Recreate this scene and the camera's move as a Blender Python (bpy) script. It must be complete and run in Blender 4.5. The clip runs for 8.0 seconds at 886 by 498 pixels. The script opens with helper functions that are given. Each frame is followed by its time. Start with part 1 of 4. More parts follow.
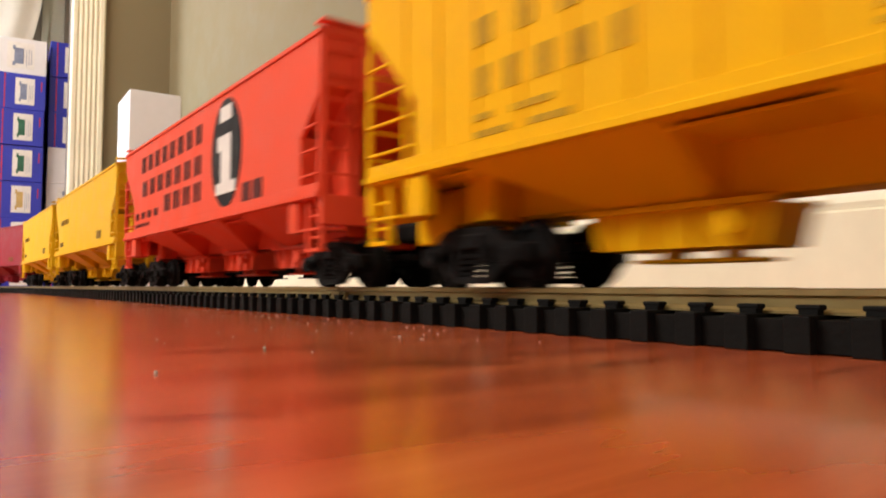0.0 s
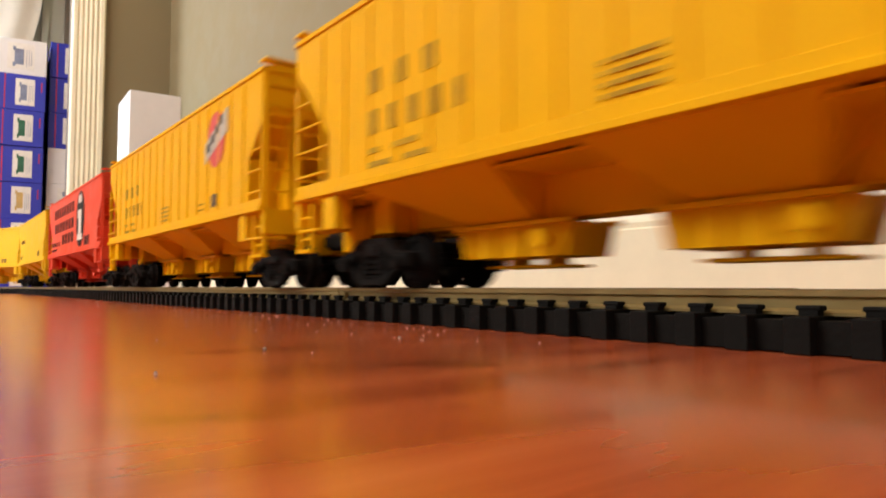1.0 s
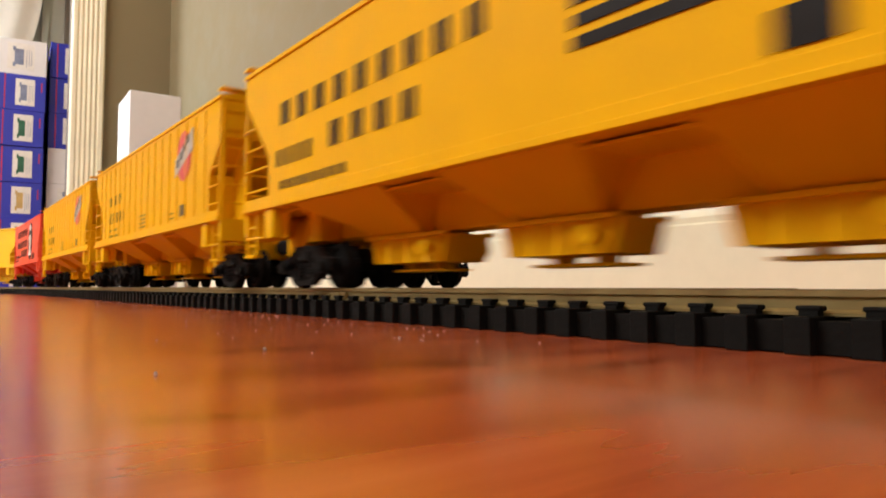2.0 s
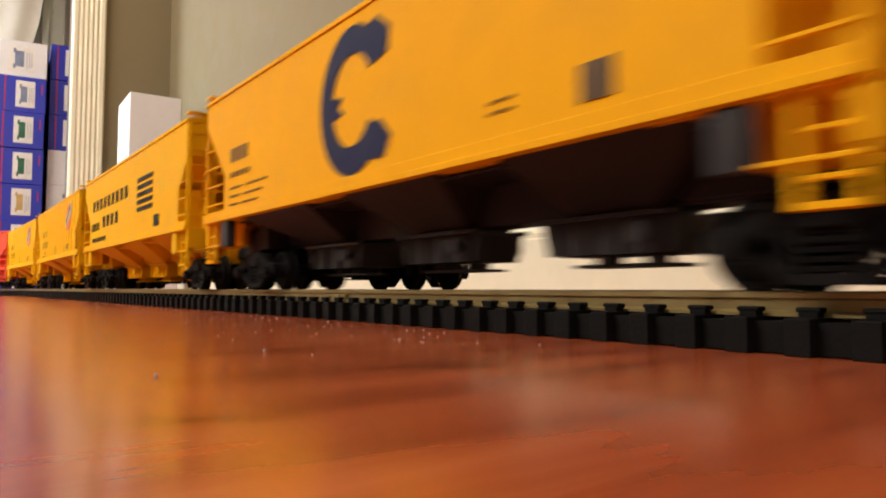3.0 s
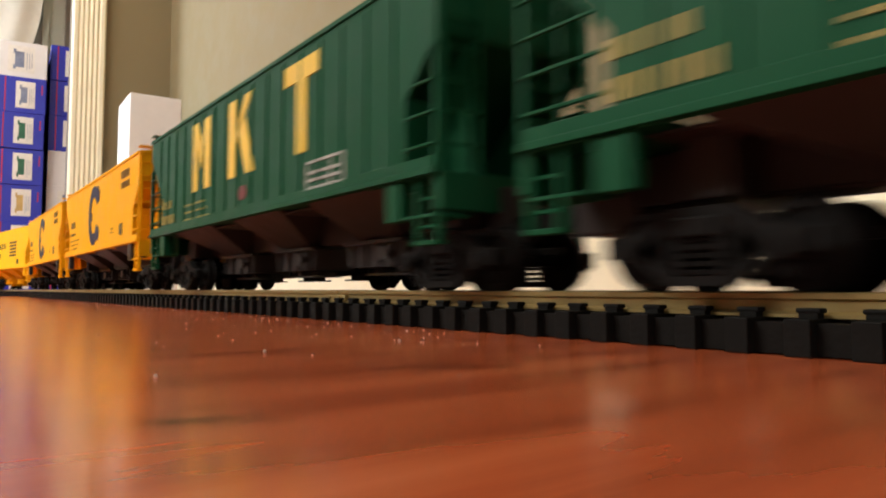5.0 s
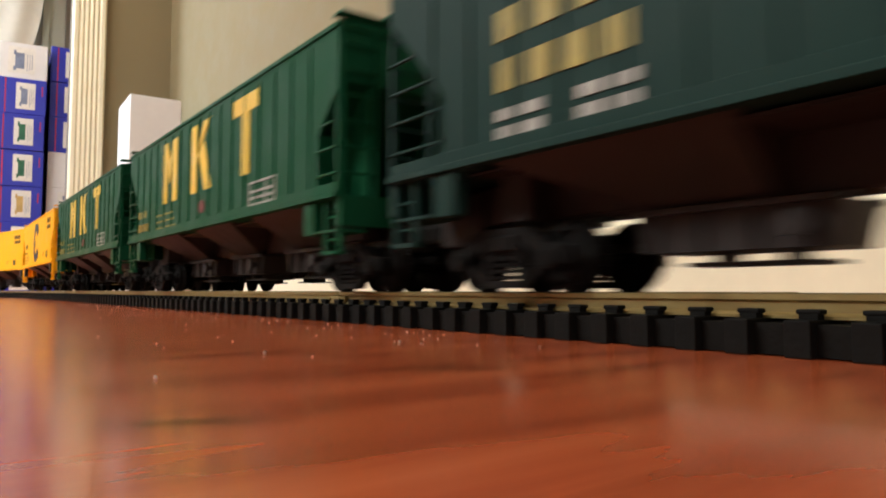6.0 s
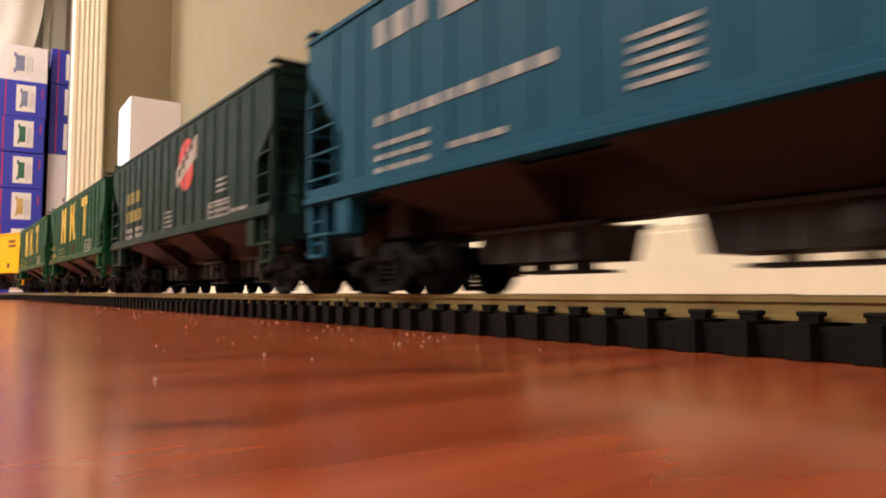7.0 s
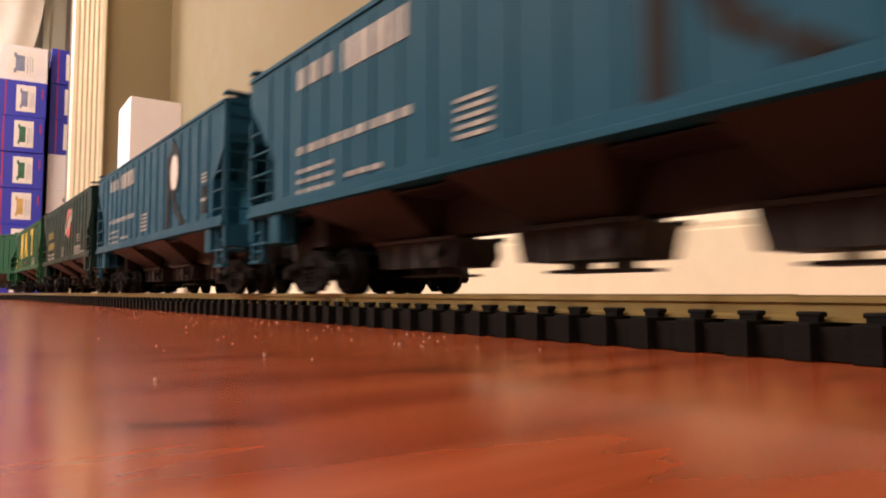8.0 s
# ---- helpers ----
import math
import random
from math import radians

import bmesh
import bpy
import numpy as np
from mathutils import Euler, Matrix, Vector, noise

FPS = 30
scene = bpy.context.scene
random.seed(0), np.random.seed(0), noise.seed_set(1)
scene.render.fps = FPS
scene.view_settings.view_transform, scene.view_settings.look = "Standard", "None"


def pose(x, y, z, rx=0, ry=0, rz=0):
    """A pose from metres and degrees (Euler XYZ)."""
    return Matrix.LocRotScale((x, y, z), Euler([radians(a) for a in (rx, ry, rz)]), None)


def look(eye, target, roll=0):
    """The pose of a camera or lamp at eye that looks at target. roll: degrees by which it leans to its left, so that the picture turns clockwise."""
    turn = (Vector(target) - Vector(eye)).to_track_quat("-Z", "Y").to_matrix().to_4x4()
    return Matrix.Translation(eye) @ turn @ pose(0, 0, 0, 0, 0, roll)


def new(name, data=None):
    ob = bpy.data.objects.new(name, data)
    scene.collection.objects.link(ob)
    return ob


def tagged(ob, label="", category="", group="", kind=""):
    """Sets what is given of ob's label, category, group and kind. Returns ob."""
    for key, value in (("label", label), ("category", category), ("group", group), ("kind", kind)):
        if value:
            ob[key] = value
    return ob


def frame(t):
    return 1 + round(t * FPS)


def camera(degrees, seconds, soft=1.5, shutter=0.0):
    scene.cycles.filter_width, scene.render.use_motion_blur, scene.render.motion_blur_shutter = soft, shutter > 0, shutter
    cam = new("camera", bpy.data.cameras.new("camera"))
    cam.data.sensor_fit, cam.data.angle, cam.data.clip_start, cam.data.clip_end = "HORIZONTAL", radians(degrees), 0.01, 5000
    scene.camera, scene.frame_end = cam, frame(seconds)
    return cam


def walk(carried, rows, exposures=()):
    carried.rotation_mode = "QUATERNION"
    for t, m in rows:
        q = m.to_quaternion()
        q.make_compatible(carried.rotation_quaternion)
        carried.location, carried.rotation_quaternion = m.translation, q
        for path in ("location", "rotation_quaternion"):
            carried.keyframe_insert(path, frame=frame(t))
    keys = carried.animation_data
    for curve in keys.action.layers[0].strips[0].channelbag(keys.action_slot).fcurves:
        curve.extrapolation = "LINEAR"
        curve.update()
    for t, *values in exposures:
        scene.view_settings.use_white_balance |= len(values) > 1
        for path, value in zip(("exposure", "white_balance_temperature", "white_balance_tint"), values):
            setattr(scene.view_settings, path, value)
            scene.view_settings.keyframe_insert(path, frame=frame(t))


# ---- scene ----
FOV = 66.0
LENS_Z = 0.0213
YAW = -36.96          # the lens looks this far to the side of the track's straight line
cam = camera(FOV, 8.0, soft=2.0, shutter=0.5)
TILT = [(0.0, 3.10), (0.5, 3.13), (1.0, 3.16), (1.5, 3.13), (3.0, 3.32), (3.5, 3.33), (4.0, 3.34), (4.5, 3.36),
        (6.0, 3.48), (6.5, 3.60), (7.0, 3.66), (7.5, 3.67), (8.0, 3.67)]
walk(cam, [(t, pose(0, 0, LENS_Z, 90 + p, 0.0, YAW)) for t, p in TILT],
     exposures=[(0.0, 0.06, 6500, 10), (1.5, -0.04, 6500, 10), (3.0, -0.12, 6500, 10), (4.6, -0.03, 6400, 8), (5.8, 0.0, 6250, 7), (6.6, 0.0, 5900, 5), (7.0, 0.0, 7000, 19), (8.0, 0.06, 7500, 26)])

# ---- light ----
world = bpy.data.worlds.new("sky")
scene.world = world
world.use_nodes = True
wn = world.node_tree
sky = wn.nodes.new("ShaderNodeTexSky")
sky.sky_type, sky.sun_disc, sky.sun_elevation, sky.sun_rotation = "NISHITA", False, radians(40), radians(200)
wn.links.new(sky.outputs["Color"], wn.nodes["Background"].inputs["Color"])
wn.nodes["Background"].inputs["Strength"].default_value = 0.12


def window_light(name, m, sx, sy, power, colour):
    lamp = bpy.data.lights.new(name, "AREA")
    lamp.shape, lamp.size, lamp.size_y, lamp.energy, lamp.color = "RECTANGLE", sx, sy, power, colour
    ob = new(name, lamp)
    ob.matrix_basis = m
    return ob


# ---- room: the track runs along y, the lens stands at the origin ----
TX = 0.256            # track centre line
RAIL_Z = 0.0204
TIE_Z = 0.0120
FAR_Y = 3.30          # wall with the door opening
WALL_X = 0.873        # wall behind the track
LEFT_X = -2.10
BACK_Y = -2.00
ROOM_H = 2.70
CURVE_Y, CURVE_R = 2.27, 1.00
CURVE_S = -0.70       # where the straight ends behind the lens

window_light("window_light_west", look((LEFT_X + 0.02, 1.60, 2.22), (0.4, 1.75, 0.2)), 2.1, 0.70, 98, (1.0, 0.92, 0.79))
# unseen cool fill, added to brighten the cartons, casing and north wall
window_light("fill_light_west_far", look((LEFT_X + 0.02, 2.40, 2.05), (0.3, 2.6, 0.3)), 1.2, 0.85, 26, (0.80, 0.91, 1.0))
window_light("window_light_south", look((-1.15, BACK_Y + 0.02, 1.75), (0.2, 1.2, 0.3)), 1.7, 1.0, 20, (1.0, 0.92, 0.80))
# unseen fill, added to brighten the drape and the next room
window_light("fill_light_far_room", look((LEFT_X + 0.02, 4.25, 1.5), (0.4, 4.6, 1.3)), 1.0, 1.3, 125, (0.80, 0.90, 1.0))


# ---- materials ----
def material(name, colour, rough=0.5, metal=0.0, vary=0.12, scale=60.0, bump=0.0, bump_scale=300.0, spec=0.5, coat=0.0):
    """Principled surface with a large and a fine variation of tone and gloss."""
    m = bpy.data.materials.new(name)
    m.use_nodes = True
    nt = m.node_tree
    p = nt.nodes["Principled BSDF"]
    p.inputs["Roughness"].default_value, p.inputs["Metallic"].default_value = rough, metal
    p.inputs["Specular IOR Level"].default_value = spec
    p.inputs["Coat Weight"].default_value = coat
    co = nt.nodes.new("ShaderNodeTexCoord")
    n1 = nt.nodes.new("ShaderNodeTexNoise")
    n1.inputs["Scale"].default_value, n1.inputs["Detail"].default_value = scale, 5
    n2 = nt.nodes.new("ShaderNodeTexNoise")
    n2.inputs["Scale"].default_value, n2.inputs["Detail"].default_value = scale * 0.12, 3
    for n in (n1, n2):
        nt.links.new(co.outputs["Object"], n.inputs["Vector"])
    add = nt.nodes.new("ShaderNodeMath")
    add.operation = "ADD"
    nt.links.new(n1.outputs["Fac"], add.inputs[0])
    nt.links.new(n2.outputs["Fac"], add.inputs[1])
    ramp = nt.nodes.new("ShaderNodeMapRange")
    ramp.inputs["From Min"].default_value, ramp.inputs["From Max"].default_value = 0.6, 1.4
    ramp.inputs["To Min"].default_value, ramp.inputs["To Max"].default_value = 1 - vary, 1 + vary
    nt.links.new(add.outputs[0], ramp.inputs["Value"])
    mul = nt.nodes.new("ShaderNodeVectorMath")
    mul.operation = "SCALE"
    mul.inputs[0].default_value = colour
    nt.links.new(ramp.outputs[0], mul.inputs["Scale"])
    nt.links.new(mul.outputs[0], p.inputs["Base Color"])
    rr = nt.nodes.new("ShaderNodeMapRange")
    rr.inputs["From Min"].default_value, rr.inputs["From Max"].default_value = 0.3, 0.7
    rr.inputs["To Min"].default_value, rr.inputs["To Max"].default_value = max(0.02, rough * 0.85), min(1, rough * 1.15)
    nt.links.new(n1.outputs["Fac"], rr.inputs["Value"])
    nt.links.new(rr.outputs[0], p.inputs["Roughness"])
    if bump:
        nb = nt.nodes.new("ShaderNodeTexNoise")
        nb.inputs["Scale"].default_value, nb.inputs["Detail"].default_value = bump_scale, 4
        nt.links.new(co.outputs["Object"], nb.inputs["Vector"])
        b = nt.nodes.new("ShaderNodeBump")
        b.inputs["Strength"].default_value, b.inputs["Distance"].default_value = bump, 0.001
        nt.links.new(nb.outputs["Fac"], b.inputs["Height"])
        nt.links.new(b.outputs["Normal"], p.inputs["Normal"])
    return m


def wood_floor_material():
    """Glossy cherry boards with a long grain along y and dark streaks."""
    m = bpy.data.materials.new("cherry_floor")
    m.use_nodes = True
    nt = m.node_tree
    p = nt.nodes["Principled BSDF"]
    co = nt.nodes.new("ShaderNodeTexCoord")

    def noise_at(sx, sy, detail):
        mp = nt.nodes.new("ShaderNodeMapping")
        mp.inputs["Rotation"].default_value = (0, 0, radians(-52))
        mp.inputs["Scale"].default_value = (sx, sy, 1)
        nt.links.new(co.outputs["Object"], mp.inputs["Vector"])
        n = nt.nodes.new("ShaderNodeTexNoise")
        n.inputs["Scale"].default_value, n.inputs["Detail"].default_value = 1, detail
        nt.links.new(mp.outputs[0], n.inputs["Vector"])
        return n
    grain, broad, streak = noise_at(30, 420, 6), noise_at(6, 40, 3), noise_at(14, 110, 2)
    ramp = nt.nodes.new("ShaderNodeValToRGB")
    e = ramp.color_ramp.elements
    e[0].position, e[0].color = 0.18, (0.22, 0.041, 0.016, 1)
    e[1].position, e[1].color = 0.84, (0.60, 0.150, 0.052, 1)
    mid = ramp.color_ramp.elements.new(0.5)
    mid.color = (0.46, 0.094, 0.032, 1)
    mix = nt.nodes.new("ShaderNodeMix")
    mix.inputs["Factor"].default_value = 0.12
    nt.links.new(broad.outputs["Fac"], mix.inputs[2])
    nt.links.new(grain.outputs["Fac"], mix.inputs[3])
    nt.links.new(mix.outputs[0], ramp.inputs["Fac"])
    dark = nt.nodes.new("ShaderNodeMapRange")
    dark.inputs["From Min"].default_value, dark.inputs["From Max"].default_value = 0.60, 0.78
    dark.inputs["To Min"].default_value, dark.inputs["To Max"].default_value = 1.0, 0.70
    nt.links.new(streak.outputs["Fac"], dark.inputs["Value"])
    mul = nt.nodes.new("ShaderNodeVectorMath")
    mul.operation = "SCALE"
    nt.links.new(ramp.outputs["Color"], mul.inputs[0])
    nt.links.new(dark.outputs[0], mul.inputs["Scale"])
    last = mul
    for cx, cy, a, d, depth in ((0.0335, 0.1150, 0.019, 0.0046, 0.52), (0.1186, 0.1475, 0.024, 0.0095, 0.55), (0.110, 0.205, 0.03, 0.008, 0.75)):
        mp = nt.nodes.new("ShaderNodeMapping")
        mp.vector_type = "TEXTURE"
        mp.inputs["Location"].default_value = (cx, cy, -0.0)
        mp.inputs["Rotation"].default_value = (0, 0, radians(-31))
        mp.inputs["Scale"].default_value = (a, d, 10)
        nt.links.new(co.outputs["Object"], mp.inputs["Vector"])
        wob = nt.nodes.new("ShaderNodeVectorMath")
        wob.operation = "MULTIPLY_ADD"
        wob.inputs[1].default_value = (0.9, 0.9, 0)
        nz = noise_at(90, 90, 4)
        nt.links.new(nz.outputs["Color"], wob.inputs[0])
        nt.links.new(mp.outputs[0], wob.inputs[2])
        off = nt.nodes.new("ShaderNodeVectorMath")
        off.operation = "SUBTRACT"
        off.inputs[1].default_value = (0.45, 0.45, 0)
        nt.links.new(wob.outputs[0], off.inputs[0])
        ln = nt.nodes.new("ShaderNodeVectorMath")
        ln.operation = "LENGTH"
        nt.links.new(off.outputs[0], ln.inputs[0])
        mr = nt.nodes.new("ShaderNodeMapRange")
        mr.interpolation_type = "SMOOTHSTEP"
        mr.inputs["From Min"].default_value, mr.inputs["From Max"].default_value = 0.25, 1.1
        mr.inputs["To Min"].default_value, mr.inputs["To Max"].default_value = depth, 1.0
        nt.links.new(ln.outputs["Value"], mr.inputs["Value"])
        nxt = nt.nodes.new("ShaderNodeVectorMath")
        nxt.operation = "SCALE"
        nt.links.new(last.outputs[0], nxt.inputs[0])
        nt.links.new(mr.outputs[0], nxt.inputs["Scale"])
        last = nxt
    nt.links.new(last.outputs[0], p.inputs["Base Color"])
    rr = nt.nodes.new("ShaderNodeMapRange")
    rr.inputs["To Min"].default_value, rr.inputs["To Max"].default_value = 0.13, 0.27
    nt.links.new(broad.outputs["Fac"], rr.inputs["Value"])
    nt.links.new(rr.outputs[0], p.inputs["Roughness"])
    p.inputs["Coat Weight"].default_value, p.inputs["Coat Roughness"].default_value = 0.4, 0.20
    return m


FLOOR = wood_floor_material()
WALL = material("beige_wall_paint", (0.230, 0.180, 0.094), 0.75, vary=0.05, scale=12, bump=0.25, bump_scale=220)
CEIL = material("white_ceiling_paint", (0.78, 0.76, 0.72), 0.8, vary=0.03, scale=10)
FARWALL = material("grey_green_wall_paint", (0.42, 0.42, 0.36), 0.75, vary=0.04, scale=12)
TRIM = material("cream_trim_paint", (0.88, 0.80, 0.585), 0.35, vary=0.04, scale=40)
DARKEDGE = material("dark_door_edge", (0.13, 0.10, 0.075), 0.5)
DRAPE = material("cream_drape_cloth", (0.66, 0.58, 0.47), 0.85, vary=0.06, scale=30, bump=0.3)
TIE = material("black_tie_plastic", (0.0070, 0.0062, 0.0056), 0.7, vary=0.35, scale=120, bump=0.25, bump_scale=400, spec=0.10)
BRASS = material("dull_brass", (0.30, 0.225, 0.095), 0.52, metal=0.85, vary=0.22, scale=90)
TRUCK = material("black_truck_plastic", (0.0070, 0.0060, 0.0056), 0.65, vary=0.35, scale=150, spec=0.10)
UNDER = material("black_underbody", (0.030, 0.026, 0.025), 0.5, vary=0.30, scale=80, spec=0.20)
BOXBLUE = material("blue_carton", (0.022, 0.030, 0.40), 0.42, vary=0.10, scale=30)
BOXWHITE = material("white_carton", (0.78, 0.75, 0.74), 0.5, vary=0.04, scale=30)
RED = material("red_print", (0.50, 0.02, 0.03), 0.5)
GREY = material("grey_print", (0.20, 0.23, 0.33), 0.5, vary=0.3, scale=200)
GREENP = material("green_print", (0.02, 0.12, 0.06), 0.5, vary=0.4, scale=200)
TAN = material("tan_print", (0.55, 0.36, 0.12), 0.5, vary=0.2, scale=200)
DUST = material("pale_dust", (0.45, 0.38, 0.33), 0.9)
BLACKP = material("black_lettering", (0.014, 0.012, 0.012), 0.6, spec=0.15)
WHITEP = material("white_lettering", (0.78, 0.74, 0.68), 0.5)
FADEDP = material("faded_yellow_lettering", (0.34, 0.27, 0.06), 0.6, vary=0.3, scale=200)
GREYP = material("greyed_white_lettering", (0.38, 0.37, 0.34), 0.6, vary=0.3, scale=200)
INKP = material("worn_brown_black_lettering", (0.19, 0.100, 0.022), 0.6, vary=0.4, scale=250, spec=0.15)
YELLOWP = material("yellow_lettering", (0.78, 0.52, 0.04), 0.5)
REDP = material("red_emblem", (0.70, 0.05, 0.04), 0.5)
STENCIL = material("dark_red_stencil", (0.14, 0.02, 0.02), 0.6, vary=0.3, scale=300)
MAROONP = material("worn_maroon_lettering", (0.085, 0.016, 0.014), 0.6, vary=0.4, scale=250, spec=0.15)
BANDP = material("dulled_white_band", (0.46, 0.42, 0.36), 0.6, vary=0.25, scale=200, spec=0.15)
OLIVEP = material("faded_olive_lettering", (0.38, 0.235, 0.015), 0.6, vary=0.4, scale=250, spec=0.15)
PLACARD = material("worn_placard_print", (0.13, 0.085, 0.045), 0.6, vary=0.5, scale=260, spec=0.15)
BLUEP = material("deep_blue_emblem", (0.015, 0.018, 0.06), 0.6, spec=0.15)

PAINT = {
    "red": material("orange_red_car_paint", (0.80, 0.085, 0.035), 0.55, vary=0.06, scale=40, spec=0.14),
    "yellow": material("golden_yellow_car_paint", (0.87, 0.466, 0.002), 0.55, vary=0.06, scale=40, spec=0.07),
    "lemon": material("lemon_yellow_car_paint", (0.80, 0.49, 0.01), 0.55, vary=0.06, scale=40, spec=0.14),
    "amber": material("amber_car_paint", (0.88, 0.425, 0.004), 0.55, vary=0.06, scale=40, spec=0.07),
    "green": material("bright_green_car_paint", (0.006, 0.066, 0.027), 0.50, vary=0.10, scale=40, spec=0.10),
    "darkgreen": material("dark_green_car_paint", (0.010, 0.032, 0.027), 0.50, vary=0.12, scale=40, spec=0.10),
    "blue": material("teal_blue_car_paint", (0.009, 0.080, 0.132), 0.50, vary=0.08, scale=40, spec=0.10),
    "maroon": material("maroon_car_paint", (0.30, 0.02, 0.03), 0.48, vary=0.08, scale=40, spec=0.20),
}


# ---- mesh tools ----
def add_box(bm, x0, x1, y0, y1, z0, z1, bevel=0.0):
    made = bmesh.ops.create_cube(bm, size=1, matrix=Matrix.Translation(((x0 + x1) / 2, (y0 + y1) / 2, (z0 + z1) / 2))
                                 @ Matrix.Diagonal((abs(x1 - x0), abs(y1 - y0), abs(z1 - z0), 1)))["verts"]
    if bevel:
        edges = list({e for v in made for e in v.link_edges})
        bmesh.ops.bevel(bm, geom=edges, offset=bevel, segments=2, affect="EDGES", profile=0.5)
    return bm


def add_prism(bm, outline, axis, a, b):
    """Extrudes an outline of 2D points along an axis from a to b."""
    def at(p, d):
        return {"x": (d, p[0], p[1]), "y": (p[0], d, p[1]), "z": (p[0], p[1], d)}[axis]
    lo = [bm.verts.new(at(p, a)) for p in outline]
    hi = [bm.verts.new(at(p, b)) for p in outline]
    n = len(outline)
    faces = [bm.faces.new(lo), bm.faces.new(list(reversed(hi)))]
    for i in range(n):
        faces.append(bm.faces.new((lo[i], hi[i], hi[(i + 1) % n], lo[(i + 1) % n])))
    bmesh.ops.recalc_face_normals(bm, faces=faces)
    return bm


def add_cylinder(bm, r, centre, axis, length, segments=20, r2=None):
    turn = {"x": pose(0, 0, 0, 0, 90, 0), "y": pose(0, 0, 0, 90, 0, 0), "z": Matrix()}[axis]
    bmesh.ops.create_cone(bm, cap_ends=True, segments=segments, radius1=r, radius2=r if r2 is None else r2, depth=length,
                          matrix=Matrix.Translation(centre) @ turn)
    return bm


def add_rod(bm, a, b, r, segments=6):
    a, b = Vector(a), Vector(b)
    turn = (b - a).to_track_quat("Z", "Y").to_matrix().to_4x4()
    bmesh.ops.create_cone(bm, cap_ends=True, segments=segments, radius1=r, radius2=r, depth=(b - a).length,
                          matrix=Matrix.Translation((a + b) / 2) @ turn)
    return bm


def to_mesh(name, bm, mat, smooth=False):
    me = bpy.data.meshes.new(name)
    bm.to_mesh(me)
    bm.free()
    me.materials.append(mat)
    if smooth:
        for f in me.polygons:
            f.use_smooth = True
    return me


def part(name, bm, mat, parent=None, label="", m=None):
    me = bm if isinstance(bm, bpy.types.Mesh) else to_mesh(name, bm, mat)
    ob = new(name, me)
    if parent:
        ob.parent = parent
    if m is not None:
        ob.matrix_basis = m
    return tagged(ob, label)


def box_part(name, x0, x1, y0, y1, z0, z1, mat, parent=None, label="", bevel=0.0):
    return part(name, add_box(bmesh.new(), x0, x1, y0, y1, z0, z1, bevel), mat, parent, label)


def structure(ob, label, category):
    return tagged(ob, label, category, "", "structure")


# ---- structure ----
DOOR_L, DOOR_R, DOOR_H = -1.25, 0.456, 2.05
T = 0.12
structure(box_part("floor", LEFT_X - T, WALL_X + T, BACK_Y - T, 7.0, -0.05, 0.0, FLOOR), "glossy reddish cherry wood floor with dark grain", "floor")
structure(box_part("wall_east", WALL_X, WALL_X + T, BACK_Y, 7.0, 0, ROOM_H, WALL), "beige painted wall behind the track", "wall")
bm = bmesh.new()
add_box(bm, DOOR_R + 0.02, WALL_X, FAR_Y, FAR_Y + T, 0, ROOM_H)
add_box(bm, LEFT_X, DOOR_L - 0.02, FAR_Y, FAR_Y + T, 0, ROOM_H)
add_box(bm, DOOR_L - 0.02, DOOR_R + 0.02, FAR_Y, FAR_Y + T, DOOR_H + 0.02, ROOM_H)
structure(part("wall_north", bm, WALL), "beige painted wall with a wide doorway", "wall")
bm = bmesh.new()
add_box(bm, LEFT_X, -2.00, BACK_Y - T, BACK_Y, 0, ROOM_H)
add_box(bm, -0.30, WALL_X, BACK_Y - T, BACK_Y, 0, ROOM_H)
add_box(bm, -2.00, -0.30, BACK_Y - T, BACK_Y, 0, 1.22)
add_box(bm, -2.00, -0.30, BACK_Y - T, BACK_Y, 2.28, ROOM_H)
structure(part("wall_south", bm, WALL), "beige wall with a window opening", "wall")
bm = bmesh.new()
add_box(bm, LEFT_X - T, LEFT_X, BACK_Y - T, -0.50, 0, ROOM_H)
add_box(bm, LEFT_X - T, LEFT_X, 3.05, FAR_Y + T, 0, ROOM_H)
add_box(bm, LEFT_X - T, LEFT_X, -0.50, 3.05, 0, 1.62)
add_box(bm, LEFT_X - T, LEFT_X, -0.50, 3.05, 2.58, ROOM_H)
structure(part("wall_west", bm, WALL), "beige wall with a wide window opening", "wall")
structure(box_part("ceiling", LEFT_X - T, WALL_X + T, BACK_Y - T, 7.0, ROOM_H, ROOM_H + 0.05, CEIL), "white painted ceiling", "ceiling")
structure(box_part("wall_far_room", LEFT_X, WALL_X, 5.0, 5.0 + T, 0, ROOM_H, FARWALL), "grey-green wall of the next room", "wall")
bm = bmesh.new()
add_box(bm, LEFT_X - T, LEFT_X, FAR_Y + T, 3.75, 0, ROOM_H)
add_box(bm, LEFT_X - T, LEFT_X, 4.75, 7.0, 0, ROOM_H)
add_box(bm, LEFT_X - T, LEFT_X, 3.75, 4.75, 0, 0.85)
add_box(bm, LEFT_X - T, LEFT_X, 3.75, 4.75, 2.15, ROOM_H)
structure(part("wall_far_room_west", bm, FARWALL), "grey-green side wall of the next room", "wall")


